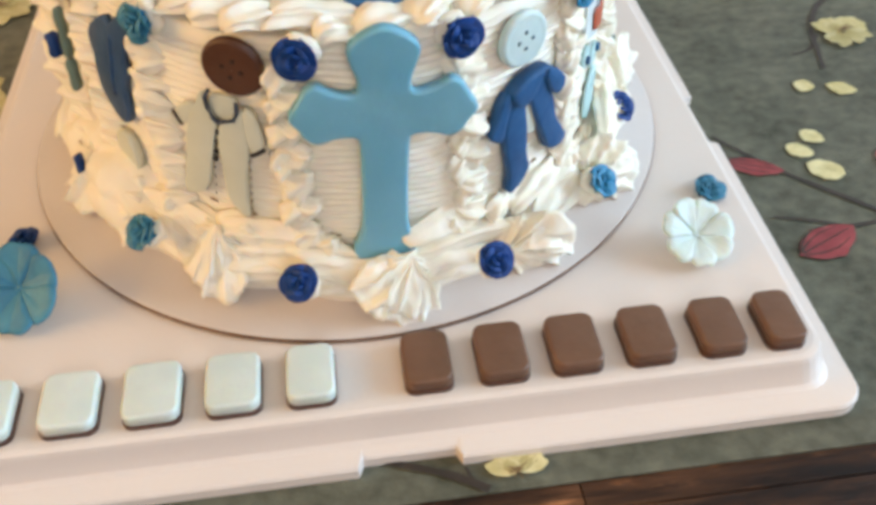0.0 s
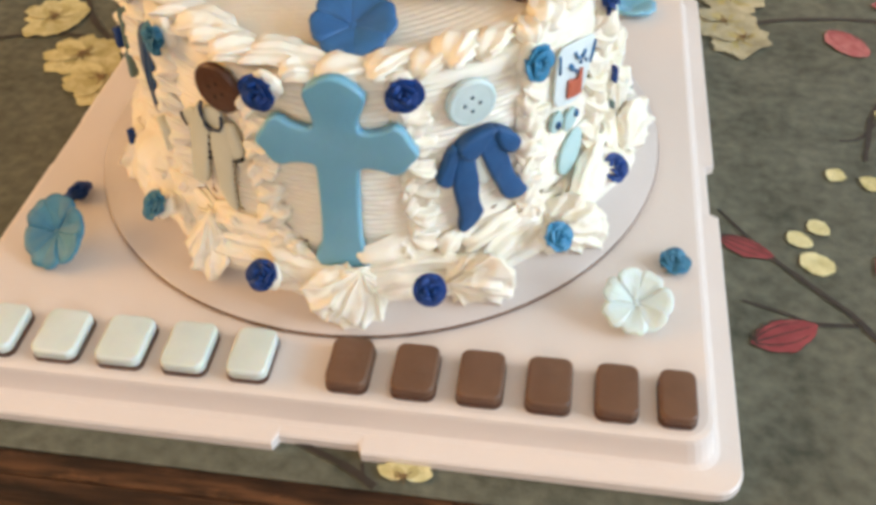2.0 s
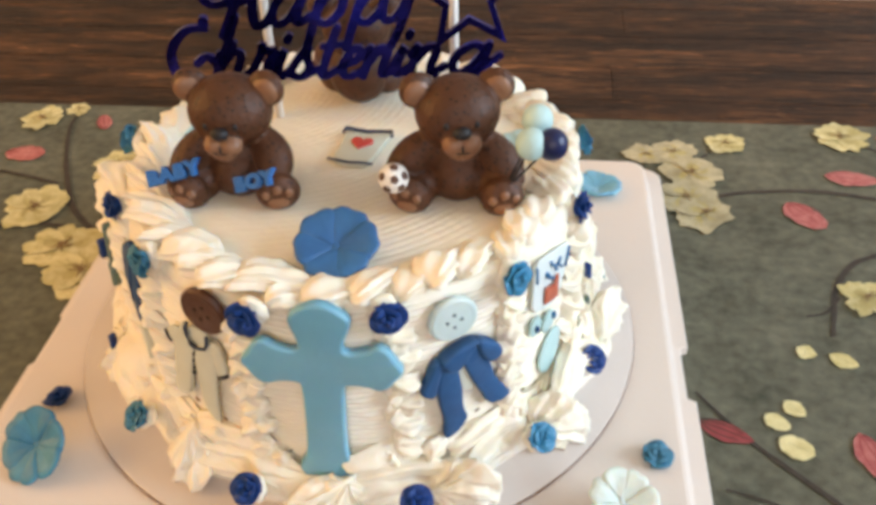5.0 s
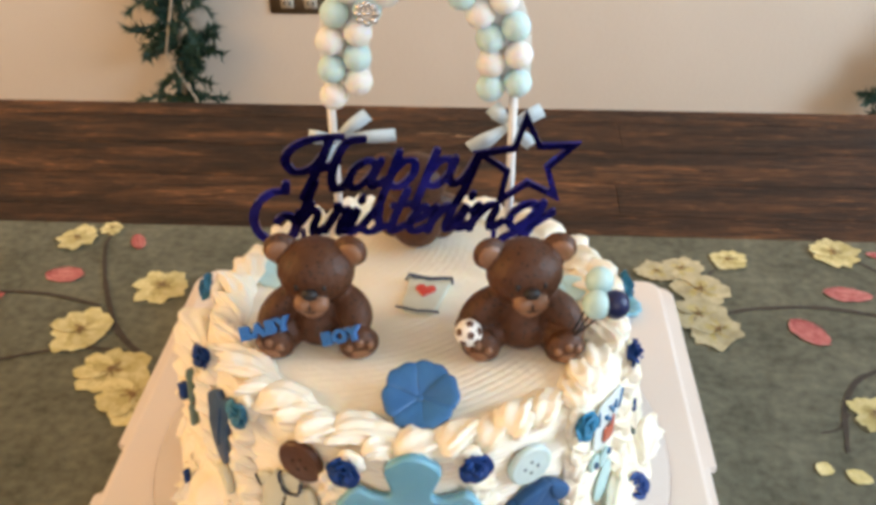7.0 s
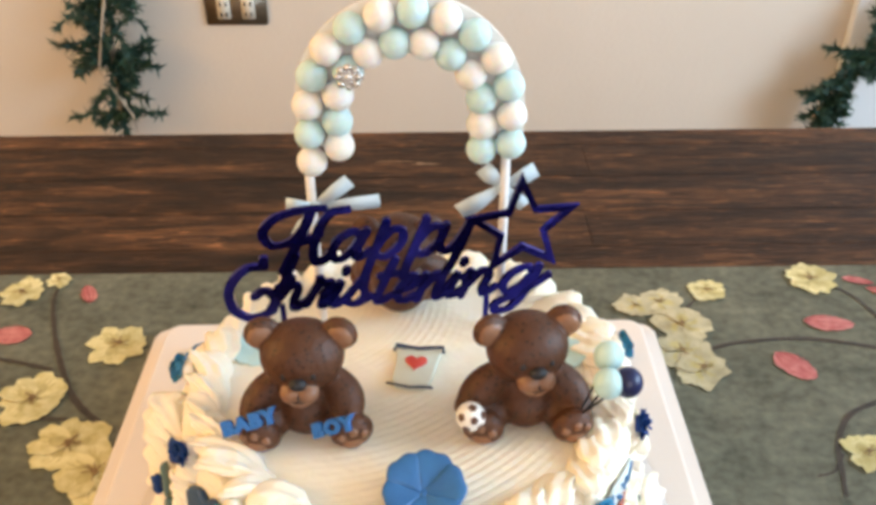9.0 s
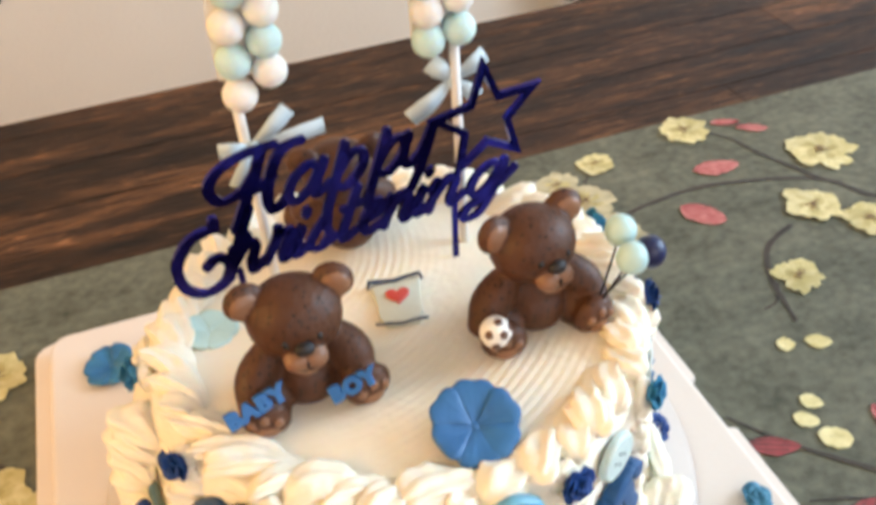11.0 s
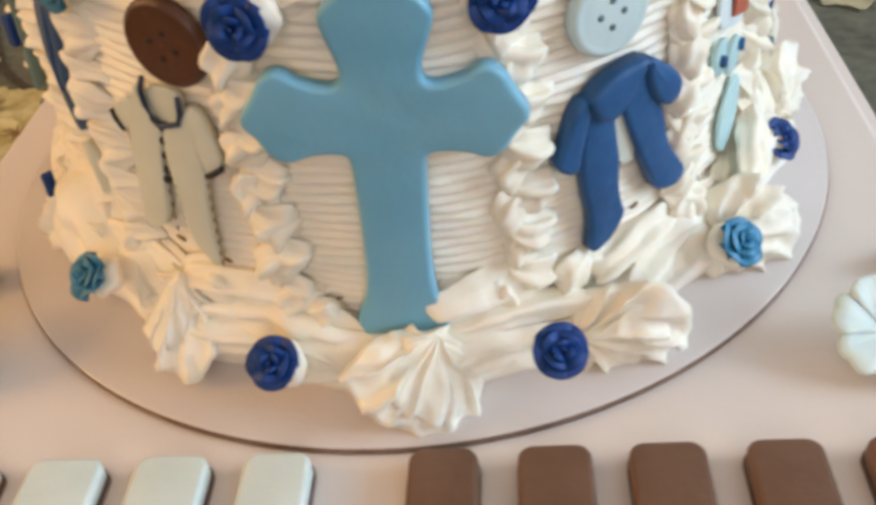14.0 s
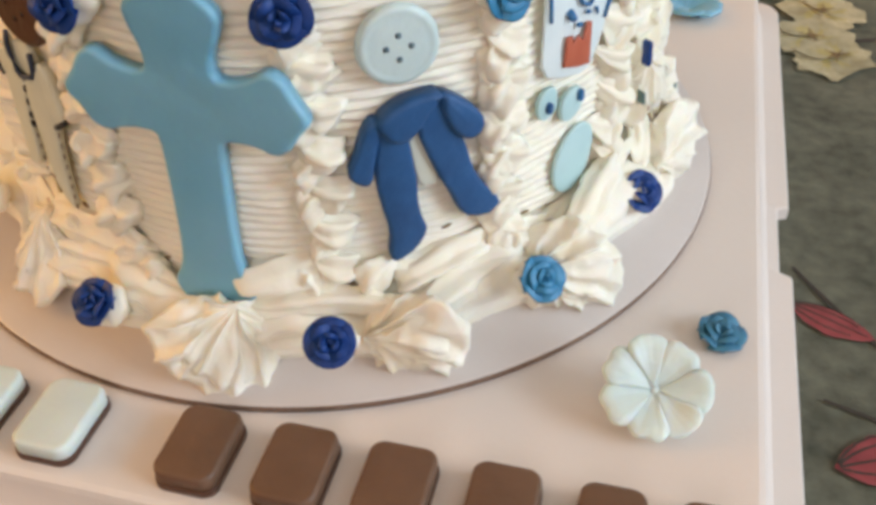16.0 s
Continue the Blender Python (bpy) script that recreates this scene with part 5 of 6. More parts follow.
flower(flower_mesh(0.0155, 6, 0.0066, BLUE_FONDANT, 7, 0.08), pose(-0.1315, 0.1290, DECK, 0, -6, 50), "azure blue fondant flower lying on the tray")
flower(flower_mesh(0.0112, 5, 0.0022, AQUA_FONDANT, 8), pose(-0.0690, 0.010, TOP, 6, 8, 0), "light aqua fondant flower pressed into the cake top")
flower(flower_mesh(0.0102, 5, 0.0022, AQUA_FONDANT, 9), pose(0.0810, 0.004, TOP, 6, -8, 0), "light aqua fondant flower pressed into the cake top")

shirt = thing("fondant_shirt", (0.011, -0.0065, TOP), "pale sage fondant shirt with a red heart and dark hems", "shirt", "fondant decorations on the cake")
m = pose(0.0086, -0.0065, TOP + 0.0008, 0, 0, -9) @ Matrix.Diagonal((0.90, 1.02, 1, 1))


def placed(bm, m):
    bmesh.ops.transform(bm, matrix=m, verts=bm.verts)
    return bm


part("shirt_body", placed(prism(smooth_outline([(-0.0125, 0.0135), (-0.006, 0.0125), (0.0, 0.0120), (0.006, 0.0130), (0.0125, 0.0145), (0.0110, 0.006), (0.0095, -0.0130), (0.0, -0.0140), (-0.0105, -0.0130), (-0.0105, 0.004)], 1), 0, 0.0022, 0.0006), m), SAGE_FONDANT, shirt)
heart = [(0.0058 * (math.sin(u) ** 3), 0.0050 * (13 * math.cos(u) - 5 * math.cos(2 * u) - 2 * math.cos(3 * u) - math.cos(4 * u)) / 15) for u in np.linspace(0, 2 * math.pi, 30, endpoint=False)]
part("heart", placed(prism(heart, 0.0020, 0.0032, 0.0004), m @ Matrix.Translation((0, 0.003, 0))), RED, shirt, "small red heart")
part("hem", placed(tube([(-0.0130, 0.0105, 0.002), (-0.0125, 0.0138, 0.003), (-0.006, 0.0128, 0.0030), (0, 0.0122, 0.0030), (0.006, 0.0136, 0.0030), (0.0125, 0.0146, 0.003), (0.0132, 0.0118, 0.002)], 0.0009, 6), m), INK, shirt, "dark scalloped hem")
part("hem", placed(tube([(-0.0125, -0.0120, 0.002), (-0.006, -0.0136, 0.0028), (0, -0.0145, 0.0028), (0.005, -0.0134, 0.0028), (0.0115, -0.0126, 0.002)], 0.0006, 6), m), INK, shirt, "dark wavy hem")
for i in range(5):
    part("fringe", placed(tube([(-0.0128 + 0.0014 * i, 0.0140, 0.0028), (-0.0126 + 0.0014 * i, 0.0112, 0.0028)], 0.0004, 6), m), INK, shirt, "dark fringe line")

# ---- bears ----


def moulded(blobs, voxel, materials):
    """Balls pressed together into one soft mass; each face takes the material of the coloured ball that it lies on."""
    bm = bmesh.new()
    for centre, radii, turn, index in blobs:
        if index < 2:
            ball(bm, centre, radii, turn, 0, 24, 16)
    tmp = new("moulding", mesh("moulding", bm, materials[0]))
    mod = tmp.modifiers.new("remesh", "REMESH")
    mod.mode, mod.voxel_size, mod.use_smooth_shade = "VOXEL", voxel, True
    bpy.context.view_layer.update()
    me = bpy.data.meshes.new_from_object(tmp.evaluated_get(bpy.context.evaluated_depsgraph_get()))
    bpy.data.objects.remove(tmp)
    bm = bmesh.new()
    bm.from_mesh(me)
    bpy.data.meshes.remove(me)
    for _ in range(2):
        bmesh.ops.smooth_vert(bm, verts=bm.verts, factor=0.5, use_axis_x=True, use_axis_y=True, use_axis_z=True)
    C = np.array([tuple(f.calc_center_median()) for f in bm.faces])
    ids = np.zeros(len(C), int)
    for centre, radii, turn, index in blobs:
        if index == 1:
            back = np.array((Matrix.Translation(centre) @ turn.to_4x4()).inverted())
            q = (C @ back[:3, :3].T + back[:3, 3]) / np.array(radii)
            ids[(q ** 2).sum(1) < 1.07] = 1
    for f, k in zip(bm.faces, ids):
        f.material_index = int(k)
    small = bmesh.new()
    for centre, radii, turn, index in blobs:
        if index == 2:
            ball(small, centre, radii, turn, 2, 14, 8)
    merge(bm, small)
    return bm


def bear(name, m, label, arms, turn, nod=0.0):
    """A seated teddy bear about 5.5 cm high, facing -y, its head turned, as one mesh."""
    blobs = []

    def add(centre, radii, turned=None, index=0):
        blobs.append((Vector(centre), radii, turned if turned is not None else Matrix(), index))

    hm = pose(0, -0.001, 0, 0, 0, turn)

    def on_head(p, radii, tilt=0.0, spin=0.0, index=0):
        add(hm @ Vector(p) + Vector((0, 0, nod * (1 if p[2] < 0.042 and p[1] < -0.01 else 0.4))), radii, pose(0, 0, 0, 0, 0, turn) @ pose(0, 0, 0, 0, tilt, spin), index)

    add((0, 0.001, 0.0150), (0.0152, 0.0132, 0.0165))
    add((0, -0.0035, 0.0110), (0.0128, 0.0118, 0.0108))
    on_head((0, 0, 0.0394), (0.0175, 0.0158, 0.0151))
    for s in (-1, 1):
        on_head((s * 0.0158, 0.002, 0.0488), (0.0078, 0.0042, 0.0078), s * 12, s * -14)
        on_head((s * 0.0160, -0.0012, 0.0487), (0.0054, 0.0022, 0.0054), s * 12, s * -14, 1)
        on_head((s * 0.0060, -0.0142, 0.0402), (0.0013, 0.0011, 0.0017), index=2)
        on_head((s * 0.0031, -0.0146, 0.0318), (0.0050, 0.0046, 0.0045), s * -14, 0, 1)
        lx = s * 0.0190
        add((s * 0.0150, -0.0080, 0.0085), (0.0080, 0.0125, 0.0084), pose(0, 0, 0, 0, 0, s * 28))
        ft = pose(0, 0, 0, 12, 0, s * 14)
        fm = pose(lx, -0.0175, 0.0095, 12, 0, s * 14)
        add((lx, -0.0165, 0.0092), (0.0092, 0.0058, 0.0094), ft)
        add(fm @ Vector((0, -0.0042, -0.0022)), (0.0042, 0.0016, 0.0034), ft, 1)
        for dx, dz in ((-0.0048, 0.0024), (0, 0.0048), (0.0048, 0.0024)):
            add(fm @ Vector((dx, -0.0038, dz)), (0.0018, 0.0014, 0.0020), ft, 1)
        p0, p1, p2 = arms[0 if s < 0 else 1]
        a, b, c = Vector(p0), Vector(p1), Vector(p2)
        for q in range(9):
            f = q / 8
            centre = (1 - f) ** 2 * a + 2 * f * (1 - f) * (b * 1.25 - (a + c) * 0.125) + f * f * c
            rad = 0.0060 + 0.0020 * math.sin(math.pi * min(1, f * 1.1))
            add(centre, (rad, rad, rad))
    on_head((0, -0.0142, 0.0282), (0.0056, 0.0038, 0.0036), index=1)
    on_head((0, -0.0164, 0.0380), (0.0037, 0.0028, 0.0027), index=2)
    on_head((0, -0.0188, 0.0322), (0.0004, 0.0006, 0.0018), index=2)
    for s in (-1, 1):
        on_head((s * 0.0022, -0.0184, 0.0304), (0.0022, 0.0006, 0.0004), s * -22, 0, 2)
    ob = part(name, moulded(blobs, 0.00080, [BEAR]), [BEAR, TAN, BLACK])
    ob.matrix_basis = m
    return tagged(ob, label, "teddy bear", "teddy bears on the cake")


ARMS_L = (((-0.0110, -0.002, 0.0262), (-0.0195, -0.006, 0.0180), (-0.0218, -0.0125, 0.0130)), ((0.0110, -0.002, 0.0262), (0.0186, -0.007, 0.0185), (0.0165, -0.0130, 0.0140)))
ARMS_R = (((-0.0110, -0.002, 0.0262), (-0.0200, -0.005, 0.0195), (-0.0248, -0.0095, 0.0145)), ((0.0110, -0.002, 0.0262), (0.0195, -0.005, 0.0185), (0.0222, -0.0100, 0.0145)))
bear("bear_figurine", pose(-0.0378, -0.0360, TOP - 0.0012, 0, 0, 2) @ Matrix.Diagonal((1.02, 1.02, 1.01, 1)), "dark brown fondant teddy bear sitting with blue letter blocks", ARMS_L, -3, -0.0014)
bear("bear_figurine", pose(0.0566, -0.0340, TOP - 0.0010, 0, 0, 1) @ Matrix.Diagonal((1.01, 1.02, 1.01, 1)), "dark brown fondant teddy bear sitting with a ball and balloons", ARMS_R, 10, 0.0008)
bear("bear_figurine", pose(0.001, 0.0430, TOP + 0.0020, 0, 0, 180) @ Matrix.Diagonal((0.96, 0.96, 0.96, 1)), "dark brown fondant teddy bear sitting behind the topper", ARMS_L, 0)


def lettering(body, size, extrude, offset=0.0, shear=0.0, spacing=1.0, bevel=0.0):
    c = bpy.data.curves.new("lettering", "FONT")
    c.body, c.size, c.extrude, c.offset, c.shear, c.space_character, c.bevel_depth = body, size, extrude, offset, shear, spacing, bevel
    c.align_x, c.align_y, c.resolution_u = "CENTER", "CENTER", 4
    ob = bpy.data.objects.new("lettering", c)
    me = bpy.data.meshes.new_from_object(ob)
    bpy.data.objects.remove(ob)
    bm = bmesh.new()
    bm.from_mesh(me)
    return bm


def islands(bm):
    """The separate pieces of a bmesh, each as a bmesh of its own."""
    left, found = set(bm.verts), []
    while left:
        stack, group = [left.pop()], set()
        while stack:
            v = stack.pop()
            group.add(v)
            for e in v.link_edges:
                w = e.other_vert(v)
                if w in left:
                    left.remove(w)
                    stack.append(w)
        found.append(group)
    out = []
    for g in sorted(found, key=lambda q: min(v.co.x for v in q)):
        nb = bm.copy()
        keep = {v.index for v in g}
        bmesh.ops.delete(nb, geom=[v for v in nb.verts if v.index not in keep], context="VERTS")
        out.append(nb)
    bm.free()
    return out


for body, p0, p1, size in (("BABY", (-0.0698, -0.0592, 0.1460), (-0.0486, -0.0566, 0.1518), 0.0092), ("BOY", (-0.0325, -0.0596, 0.1450), (-0.0164, -0.0604, 0.1506), 0.0088)):
    a, b = Vector(p0), Vector(p1)
    d = (b - a).normalized()
    n = Vector((0, -0.80, 0.60))
    n = (n - d * n.dot(d)).normalized()
    up = n.cross(d)
    m = Matrix.Translation((a + b) / 2) @ Matrix((d, up, n)).transposed().to_4x4()
    t = thing("letter_block", (a + b) / 2, "azure blue fondant lettering laid on the bear's arm", "lettering", "letters on the bear")
    bm = lettering(body, size, 0.0013, 0.0003, spacing=1.16, bevel=0.0005)
    bm.verts.index_update()
    for piece in islands(bm):
        part("letter", placed(piece, m @ Matrix.Diagonal((0.93, 0.86, 1, 1))), LETTER_FONDANT, t, smooth=False)

soccer = thing("soccer_ball", (0.0312, -0.0580, 0.1440), "white fondant football with brown patches held by a bear", "ball")
bm = bmesh.new()
ball(bm, (0.0323, -0.0565, 0.1495), (0.0062, 0.0062, 0.0062), seg=24, ring=16)
part("sphere", bm, WHITE, soccer)
for d in ((0.2, -0.9, 0.45), (-0.7, -0.6, 0.5), (0.85, -0.4, 0.5), (0.1, -0.2, 1.0), (-0.35, -0.9, -0.3), (0.65, -0.8, -0.25)):
    n = Vector(d).normalized()
    q = n.to_track_quat("Z", "Y").to_matrix().to_4x4()
    bm = prism([(0.0019 * math.cos(2 * math.pi * k / 5), 0.0019 * math.sin(2 * math.pi * k / 5)) for k in range(5)], 0.0054, 0.0064, 0.0002)
    part("patch", placed(bm, Matrix.Translation((0.0323, -0.0565, 0.1495)) @ q), DARK_CHOC, soccer, "dark brown patch")

for c, foot, material, txt in (((0.0890, -0.0455, 0.1718), (0.0785, -0.0510, 0.1460), AQUA_FONDANT, "pale aqua"), ((0.0870, -0.0585, 0.1686), (0.0790, -0.0520, 0.1450), AQUA_FONDANT, "pale aqua"), ((0.0950, -0.0575, 0.1682), (0.0795, -0.0505, 0.1445), DEEP_NAVY, "navy blue")):
    t = thing("fondant_balloon", foot, txt + " fondant balloon on a wire held by a bear", "balloon", "balloons held by the bear")
    bm = bmesh.new()
    ball(bm, c, (0.0062, 0.0062, 0.0066))
    part("balloon", bm, material, t)
    part("wire", tube([foot, Vector(foot).lerp(Vector(c), 0.5) + Vector((0.0004, 0, 0.0006)), c], 0.0005, 6), BLACK, t, "thin dark wire")

# ---- topper ----
topper = thing("cake_topper", (0.0, 0.0105, TOP), "dark blue mirrored acrylic cake topper with script and a star", "cake topper")
TM = Matrix.Translation((0.0, 0.0105, TOP)) @ pose(0, 0, 0, 0, 0, 6.5) @ pose(0, 0, 0, 94, 0, 0)
SLANT = 0.325


def flowing(pts, n=7):
    """Points on a smooth line through pts."""
    P = [Vector(p) for p in pts]
    out = []
    for i in range(len(P) - 1):
        a, b, c, d = P[max(i - 1, 0)], P[i], P[i + 1], P[min(i + 2, len(P) - 1)]
        for k in range(n):
            t = k / n
            out.append(0.5 * ((2 * b) + (c - a) * t + (2 * a - 5 * b + 4 * c - d) * t * t + (3 * b - a - 3 * c + d) * t ** 3))
    return out + [P[-1]]


def pen_stroke(pts, broad, z0, z1):
    """One stroke of a flat pen, cut from sheet: broad going down, narrower going across, with round ends."""
    P = flowing(pts)
    left, right = [], []
    for i, p in enumerate(P):
        d = (P[min(i + 1, len(P) - 1)] - P[max(i - 1, 0)]).normalized()
        w = broad * (0.66 + 0.34 * abs(d.y)) / 2
        n = Vector((-d.y, d.x))
        if i == 0:
            left += [p - d * w * 0.9, p - d * w * 0.65 + n * w * 0.7]
            right += [p - d * w * 0.9, p - d * w * 0.65 - n * w * 0.7]
        left.append(p + n * w)
        right.append(p - n * w)
        if i == len(P) - 1:
            left += [p + d * w * 0.65 + n * w * 0.7, p + d * w * 0.9]
            right += [p + d * w * 0.65 - n * w * 0.7, p + d * w * 0.9]
    bm = bmesh.new()
    rows = [[bm.verts.new((a.x, a.y, z0)), bm.verts.new((b.x, b.y, z0)), bm.verts.new((b.x, b.y, z1)), bm.verts.new((a.x, a.y, z1))] for a, b in zip(left, right)]
    for a, b in zip(rows, rows[1:]):
        for k in range(4):
            bm.faces.new((a[k], a[(k + 1) % 4], b[(k + 1) % 4], b[k]))
    bmesh.ops.remove_doubles(bm, verts=bm.verts, dist=1e-6)
    return bm


# script letters in units of the small letters' height, upright; the pen leans them
SCRIPT = {}
SCRIPT["a"] = [[(0.84, 0.80), (0.52, 1.02), (0.16, 0.72), (0.10, 0.28), (0.34, 0.0), (0.64, 0.25), (0.84, 0.80)], [(0.92, 1.02), (0.82, 0.40), (0.90, 0.03), (1.22, 0.28)]]
SCRIPT["p"] = [[(0.20, 1.30), (0.16, 0.30), (0.12, -0.80)], [(0.16, 0.45), (0.42, 0.95), (0.76, 0.90), (0.82, 0.42), (0.52, 0.0), (0.18, 0.15)]]
SCRIPT["y"] = [[(0.06, 1.0), (0.06, 0.38), (0.30, 0.04), (0.58, 0.30), (0.74, 1.05)], [(0.76, 1.05), (0.74, 0.0), (0.62, -0.75), (0.44, -1.0)]]
SCRIPT["h"] = [[(0.04, 0.95), (0.16, 0.70), (0.40, 1.30)], [(0.30, 2.2), (0.18, 1.2), (0.08, 0.0)], [(0.10, 0.35), (0.42, 0.98), (0.70, 0.88), (0.68, 0.30), (0.80, 0.02), (1.08, 0.28)]]
SCRIPT["r"] = [[(0.0, 0.15), (0.20, 0.90), (0.18, 1.22), (0.34, 0.98), (0.60, 1.0), (0.48, 0.42), (0.54, 0.04), (0.80, 0.25)]]
SCRIPT["i"] = [[(0.0, 0.2), (0.22, 1.0), (0.14, 0.32), (0.24, 0.02), (0.56, 0.28)], [(0.24, 1.36), (0.27, 1.50)]]
SCRIPT["s"] = [[(0.0, 0.15), (0.40, 1.08), (0.48, 0.72), (0.62, 0.32), (0.42, 0.0), (0.12, 0.12)], [(0.48, 0.02), (0.86, 0.28)]]
SCRIPT["t"] = [[(0.32, 1.75), (0.20, 0.52), (0.26, 0.02), (0.62, 0.24)], [(0.0, 1.10), (0.62, 1.18)]]
SCRIPT["e"] = [[(0.04, 0.38), (0.48, 0.58), (0.58, 0.88), (0.36, 1.02), (0.12, 0.58), (0.18, 0.14), (0.44, 0.0), (0.86, 0.28)]]
SCRIPT["n"] = [[(0.0, 0.70), (0.14, 1.02), (0.10, 0.0)], [(0.10, 0.35), (0.42, 0.98), (0.68, 0.88), (0.66, 0.30), (0.76, 0.02), (1.06, 0.28)]]
SCRIPT["g"] = [SCRIPT["a"][0], [(0.90, 1.02), (0.84, 0.0), (0.60, -0.72), (0.22, -0.80), (0.16, -0.45), (0.80, 0.02), (1.30, 0.62)]]
# the two capitals, in millimetres on the sheet
BIG_H = [[(-29, 86), (-41, 85.5), (-51, 82), (-56.5, 75), (-53, 68), (-45, 69.5), (-38, 77)], [(-35, 85), (-39.5, 74), (-45, 63), (-50, 53)], [(-19, 84.5), (-27, 83), (-32.5, 75), (-35.5, 65), (-35, 57.5), (-31, 58.5), (-27, 63)], [(-45, 68), (-38, 69.5), (-32, 73)]]
BIG_C = [[(-57, 57), (-65, 56.5), (-71.5, 51), (-75, 43), (-73.5, 33), (-67, 27.5), (-58.5, 30), (-55, 38), (-59, 43), (-64, 40)], [(-57.5, 61), (-58, 58)]]
layer = 0


def letter_part(strokes, broad):
    """One letter of the sheet; its strokes overlap at slightly different depths."""
    global layer
    whole = bmesh.new()
    for st in strokes:
        layer = (layer + 1) % 7
        merge(whole, pen_stroke(st, broad, -0.0008 - 0.00005 * layer, 0.0007 + 0.00006 * layer))
    part("letter", placed(whole, TM), FOIL, topper, smooth=False)


for strokes in (BIG_H, BIG_C):
    letter_part([[(x / 1000, z / 1000) for x, z in st] for st in strokes], 0.0045)
for base, size, row in ((0.0575, 0.0150, (("a", -30.5, 1.0), ("p", -12.5, 1.05), ("p", 5.0, 1.05), ("y", 17.5, 1.0))),
                        (0.0310, 0.0140, (("h", -57.7, 1.0), ("r", -42.0, 1.0), ("i", -32.0, 1.0), ("s", -25.0, 1.05), ("t", -12.5, 1.05), ("e", -2.5, 1.0), ("n", 8.0, 1.0), ("i", 21.5, 1.0), ("n", 28.5, 1.15), ("g", 47.0, 1.2)))):
    for ch, x, wide in row:
        letter_part([[(x / 1000 + size * (wide * u + SLANT * v), base + size * v) for u, v in st] for st in SCRIPT[ch]], 0.0041)
tips = [(0.027 if k % 2 == 0 else 0.0118) for k in range(10)]
star_o = [(r * math.sin(math.pi * k / 5 - 0.06), 1.08 * r * math.cos(math.pi * k / 5 - 0.06)) for k, r in enumerate(tips)]
bm = bmesh.new()
rings = []
for sc, z in ((1, -0.0008), (1, 0.0012), (0.71, 0.0012), (0.71, -0.0008)):
    rings.append([bm.verts.new((x * sc, y * sc, z)) for x, y in star_o])
for i in range(4):
    for k in range(10):
        bm.faces.new((rings[i][k], rings[i][(k + 1) % 10], rings[(i + 1) % 4][(k + 1) % 10], rings[(i + 1) % 4][k]))
part("star", placed(bm, TM @ Matrix.Translation((0.0572, 0.0685, 0))), FOIL, topper, smooth=False)
for x in (-0.052, 0.0425):
    part("spike", placed(prism(rounded_rect(x - 0.0013, -0.02, x + 0.0013, 0.034, 0.0008), -0.0008, 0.0006), TM), FOIL, topper, smooth=False)

# ---- foam ball arch ----
arch = thing("foam_ball_arch", (0.007, 0.028, TOP), "arch topper of white and aqua foam balls on two white sticks", "arch topper")
AX, AY0, ASLOPE, AZ = 0.0082, 0.0240, -0.03, 0.2500


def arch_point(s, r, out=0.0):
    """s runs 0 to 1 from the left foot over the top to the right foot."""
    leg, half = 0.0195, math.pi * r
    d = s * (2 * leg + half)
    if d < leg:
        x, z = -r, AZ - leg + d
    elif d > leg + half:
        x, z = r, AZ - (d - leg - half)
    else:
        a = (d - leg) / r
        x, z = -r * math.cos(a), AZ + r * math.sin(a)
    return Vector((AX + x, AY0 + ASLOPE * x + out, z))


bm = bmesh.new()
rows = np.array([[tuple(arch_point(s, r, 0.004 + dy)) for r, dy in ((0.0260, 0), (0.0492, 0), (0.0492, 0.002), (0.0260, 0.002))] for s in np.linspace(0, 1, 48)])
part("backing", surface(rows), STICK, arch, "white arch backing band", smooth=False)
for row, (r, n, flip) in enumerate(((0.0432, 14, 0), (0.0308, 12, 0))):
    for i in range(n):
        bm = bmesh.new()
        ball(bm, (0, 0, 0), (0.0067, 0.0067, 0.0067))
        p = arch_point(-0.028 + 1.028 * (i + 0.02) / (n - 0.65) if row == 0 else (i + 0.25) / (n - 0.6), r, -0.001)
        ob = part("foam_ball", bm, POM_WHITE if (i + flip) % 2 == 0 else POM_AQUA, arch, "white foam ball" if (i + flip) % 2 == 0 else "pale aqua foam ball")
        ob.matrix_basis = Matrix.Translation(p)
for x, y in ((-0.0370, 0.0255), (0.0500, 0.0245)):
    part("stick", tube([(x, y + 0.001, TOP - 0.02), (x, y, 0.232)], 0.0021, 12), STICK, arch, "white paper stick")
bc = Vector((-0.0160, 0.0165, 0.2690))
bm = lathe([(0.0001, 0.0012), (0.0034, 0.0010), (0.0046, 0.0)], 16)
brooch = part("brooch", placed(bm, Matrix.Translation(bc) @ pose(0, 0, 0, 90, 0, 0)), SILVER, arch, "small sparkling silver flower brooch")
for k in range(17):
    a = math.pi * k / 4 + (0.4 if k > 7 else 0.0)
    ring, size = (0.0042, 0.0017) if k < 8 else ((0.0022, 0.0012) if k < 16 else (0.0, 0.0018))
    bm = bmesh.new()
    ball(bm, bc + Vector((ring * math.cos(a), -0.0012, ring * math.sin(a))), (size, size, size), seg=8, ring=6)
    part("rhinestone", bm, SILVER, brooch)


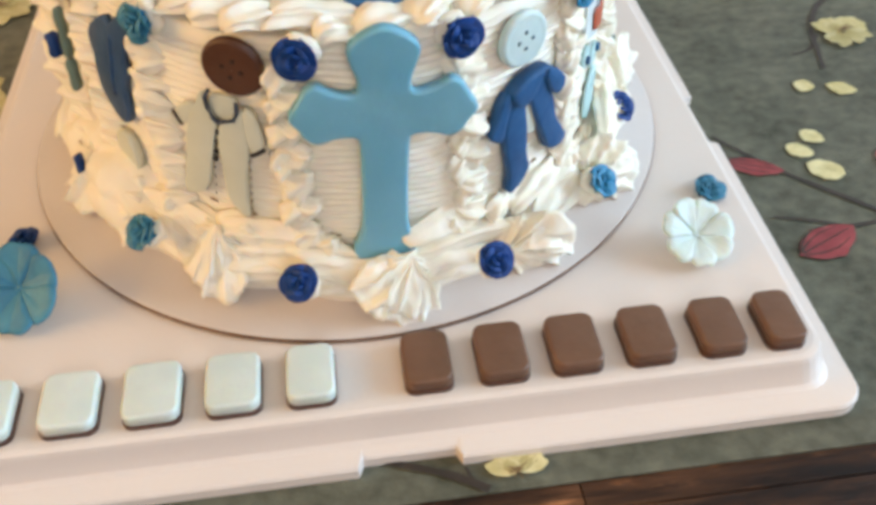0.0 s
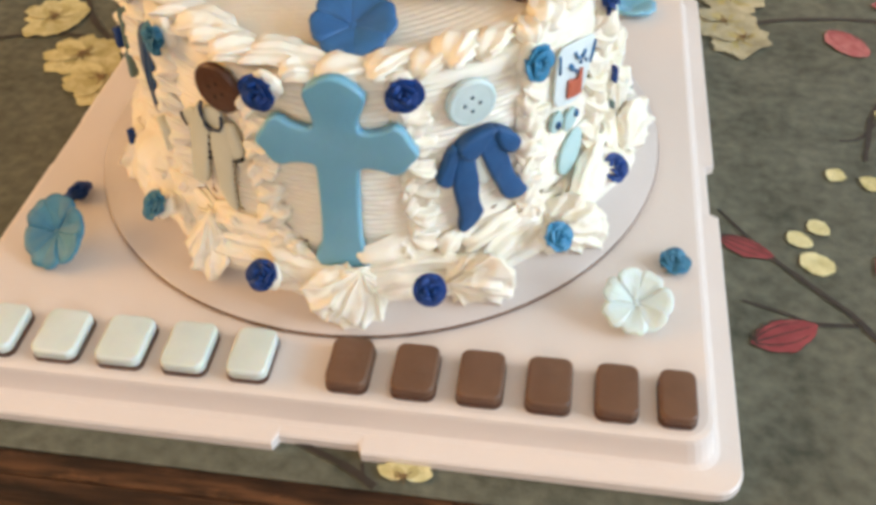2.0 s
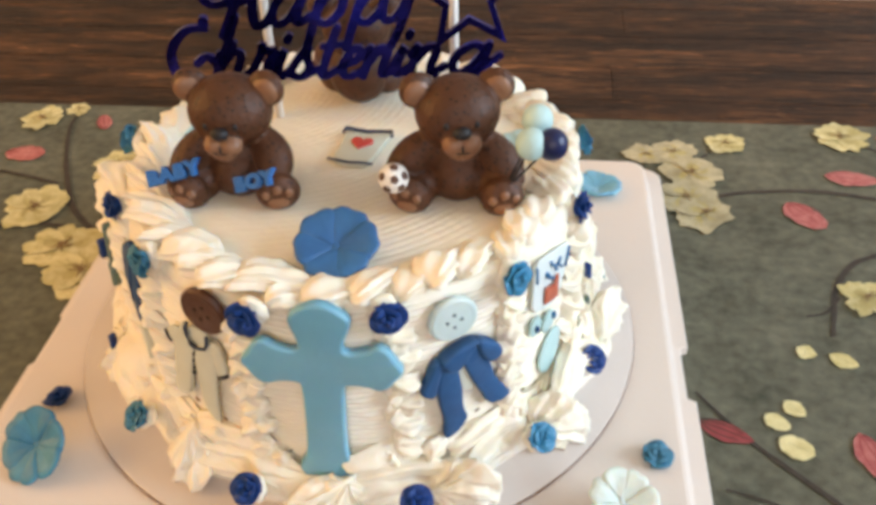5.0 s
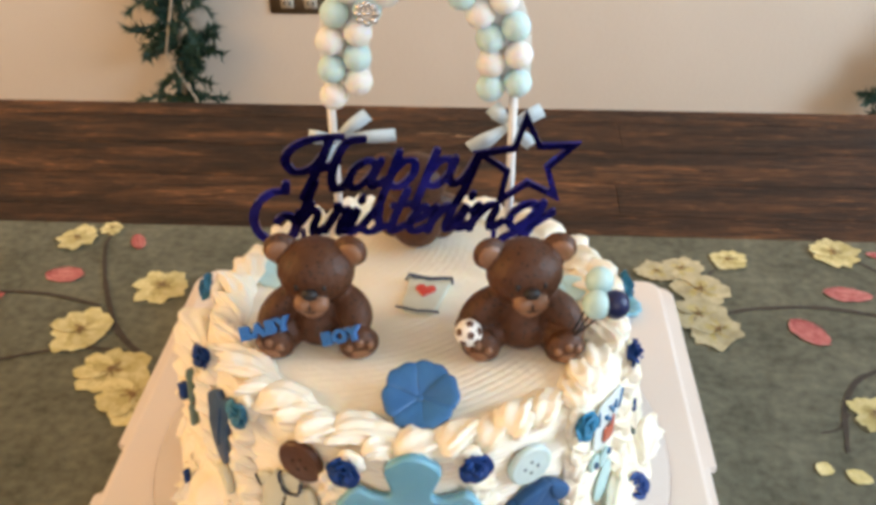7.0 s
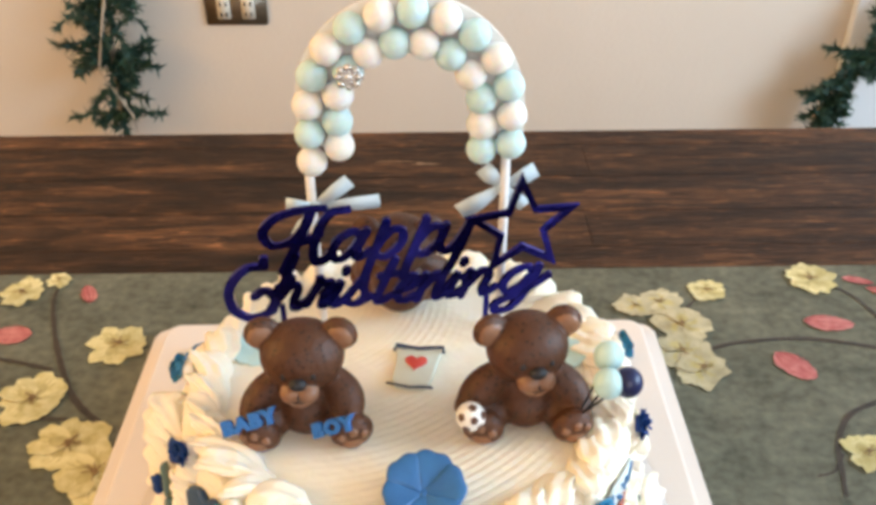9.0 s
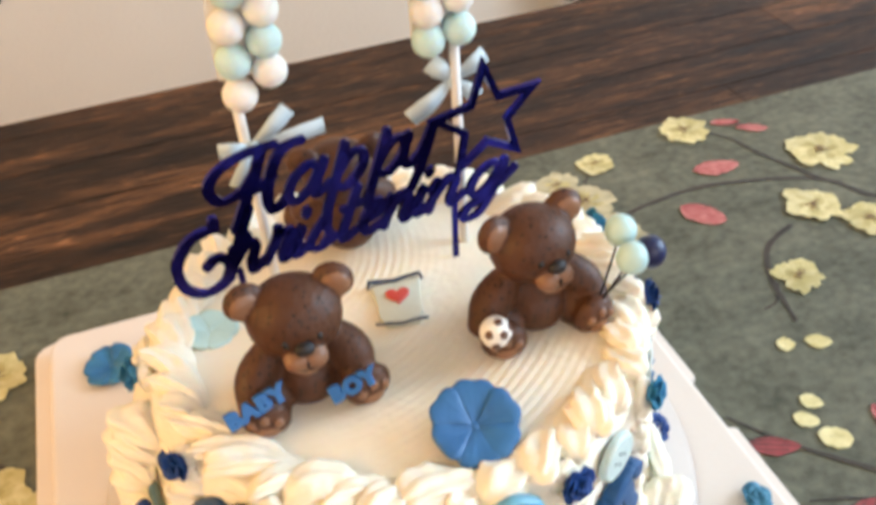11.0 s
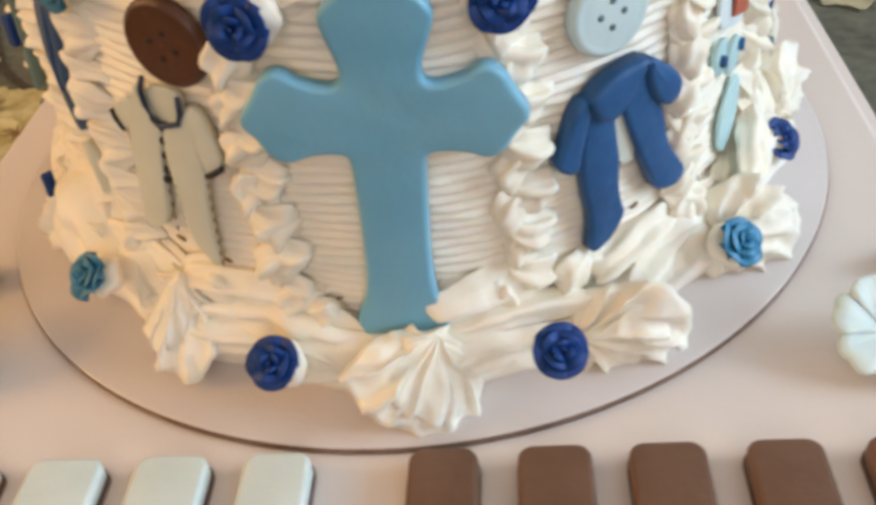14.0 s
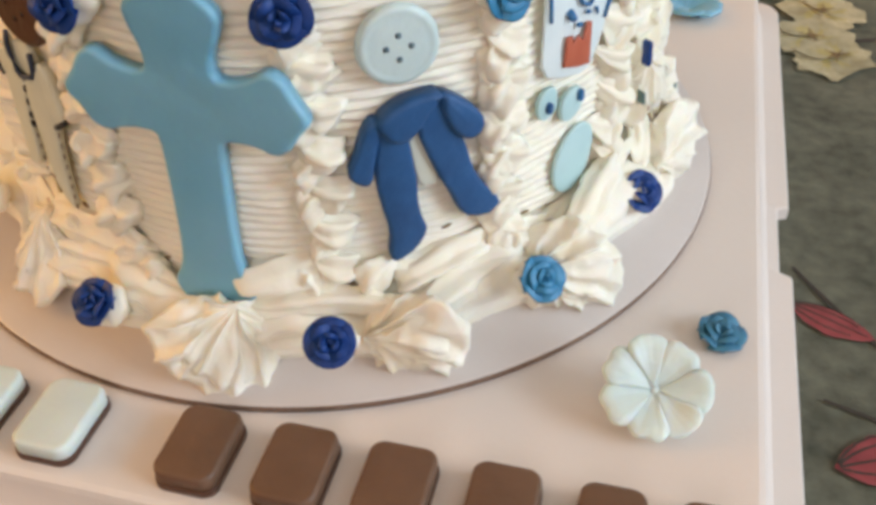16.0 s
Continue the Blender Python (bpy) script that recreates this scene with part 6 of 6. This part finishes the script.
def bow(knot, loops, label):
    t = thing("ribbon_bow", knot, label, "ribbon bow", "ribbon bows on the arch")
    k = Vector(knot)
    for end, wd in loops:
        e = Vector(end)
        d = (e - k).normalized()
        up = d.cross(Vector((0, 1, 0))).normalized()
        rows = []
        for s in np.linspace(0, 1, 10):
            c = k.lerp(e, s) + Vector((0, -0.003 * math.sin(math.pi * s), 0.0012 * math.sin(3 * s)))
            h = wd * (0.35 + 0.65 * min(1, s * 1.6))
            rows.append([c - up * h, c + up * h, c + up * h + Vector((0, 0.0005, 0)), c - up * h + Vector((0, 0.0005, 0))])
        part("tail", surface(np.array([[tuple(v) for v in r] for r in rows])), RIBBON, t)
    bm = bmesh.new()
    ball(bm, k + Vector((0, -0.0012, 0)), (0.0028, 0.0018, 0.0030), seg=14, ring=8)
    part("knot", bm, RIBBON, t)


bow((-0.0350, 0.0215, 0.2050), (((-0.0190, 0.021, 0.2175), 0.0034), ((-0.0060, 0.022, 0.2065), 0.0034), ((-0.0480, 0.020, 0.2060), 0.0036), ((-0.0440, 0.020, 0.1890), 0.0034)), "pale blue satin ribbon bow tied on the arch stick")
bow((0.0490, 0.0265, 0.2110), (((0.0300, 0.026, 0.1975), 0.0042), ((0.0400, 0.026, 0.2205), 0.0040), ((0.0640, 0.027, 0.2190), 0.0038), ((0.0600, 0.027, 0.2000), 0.0034)), "pale blue satin ribbon bow tied on the arch stick")

# ---- name lettering, as plain bars ----
for x0, x1, material, txt in ((-0.146, -0.124, PALE_FONDANT, "pale aqua"), (-0.1205, -0.0950, PALE_FONDANT, "pale aqua"), (-0.0925, -0.0665, PALE_FONDANT, "pale aqua"), (-0.0640, -0.0390, PALE_FONDANT, "pale aqua"), (-0.0355, -0.0130, PALE_FONDANT, "pale aqua"),
                              (0.0060, 0.0285, CHOC, "chocolate brown"), (0.0325, 0.0560, CHOC, "chocolate brown"), (0.0590, 0.0830, CHOC, "chocolate brown"), (0.0865, 0.1100, CHOC, "chocolate brown"), (0.1140, 0.1360, CHOC, "chocolate brown"), (0.1390, 0.1580, CHOC, "chocolate brown")):
    x0, x1 = x0 + 0.12 * (x1 - x0), x1 - 0.12 * (x1 - x0)
    t = thing("letter_bar", ((x0 + x1) / 2, -0.160, DECK), txt + " fondant bar lying on the tray", "bar", "bars on the tray")
    part("bar", prism(rounded_rect(x0, -0.1715, x1, -0.1475, 0.004), DECK + 0.0004, DECK + 0.0068, 0.0014, 3), material, t)
    # The shadow under each bar is put into this layer's dark colour.
    part("base", prism(rounded_rect(x0 - 0.0003, -0.1718, x1 + 0.0003, -0.1472, 0.004), DECK, DECK + 0.0022, 0.0003), DARK_CHOC, t, "thin dark brown underlayer standing for the shadow below")
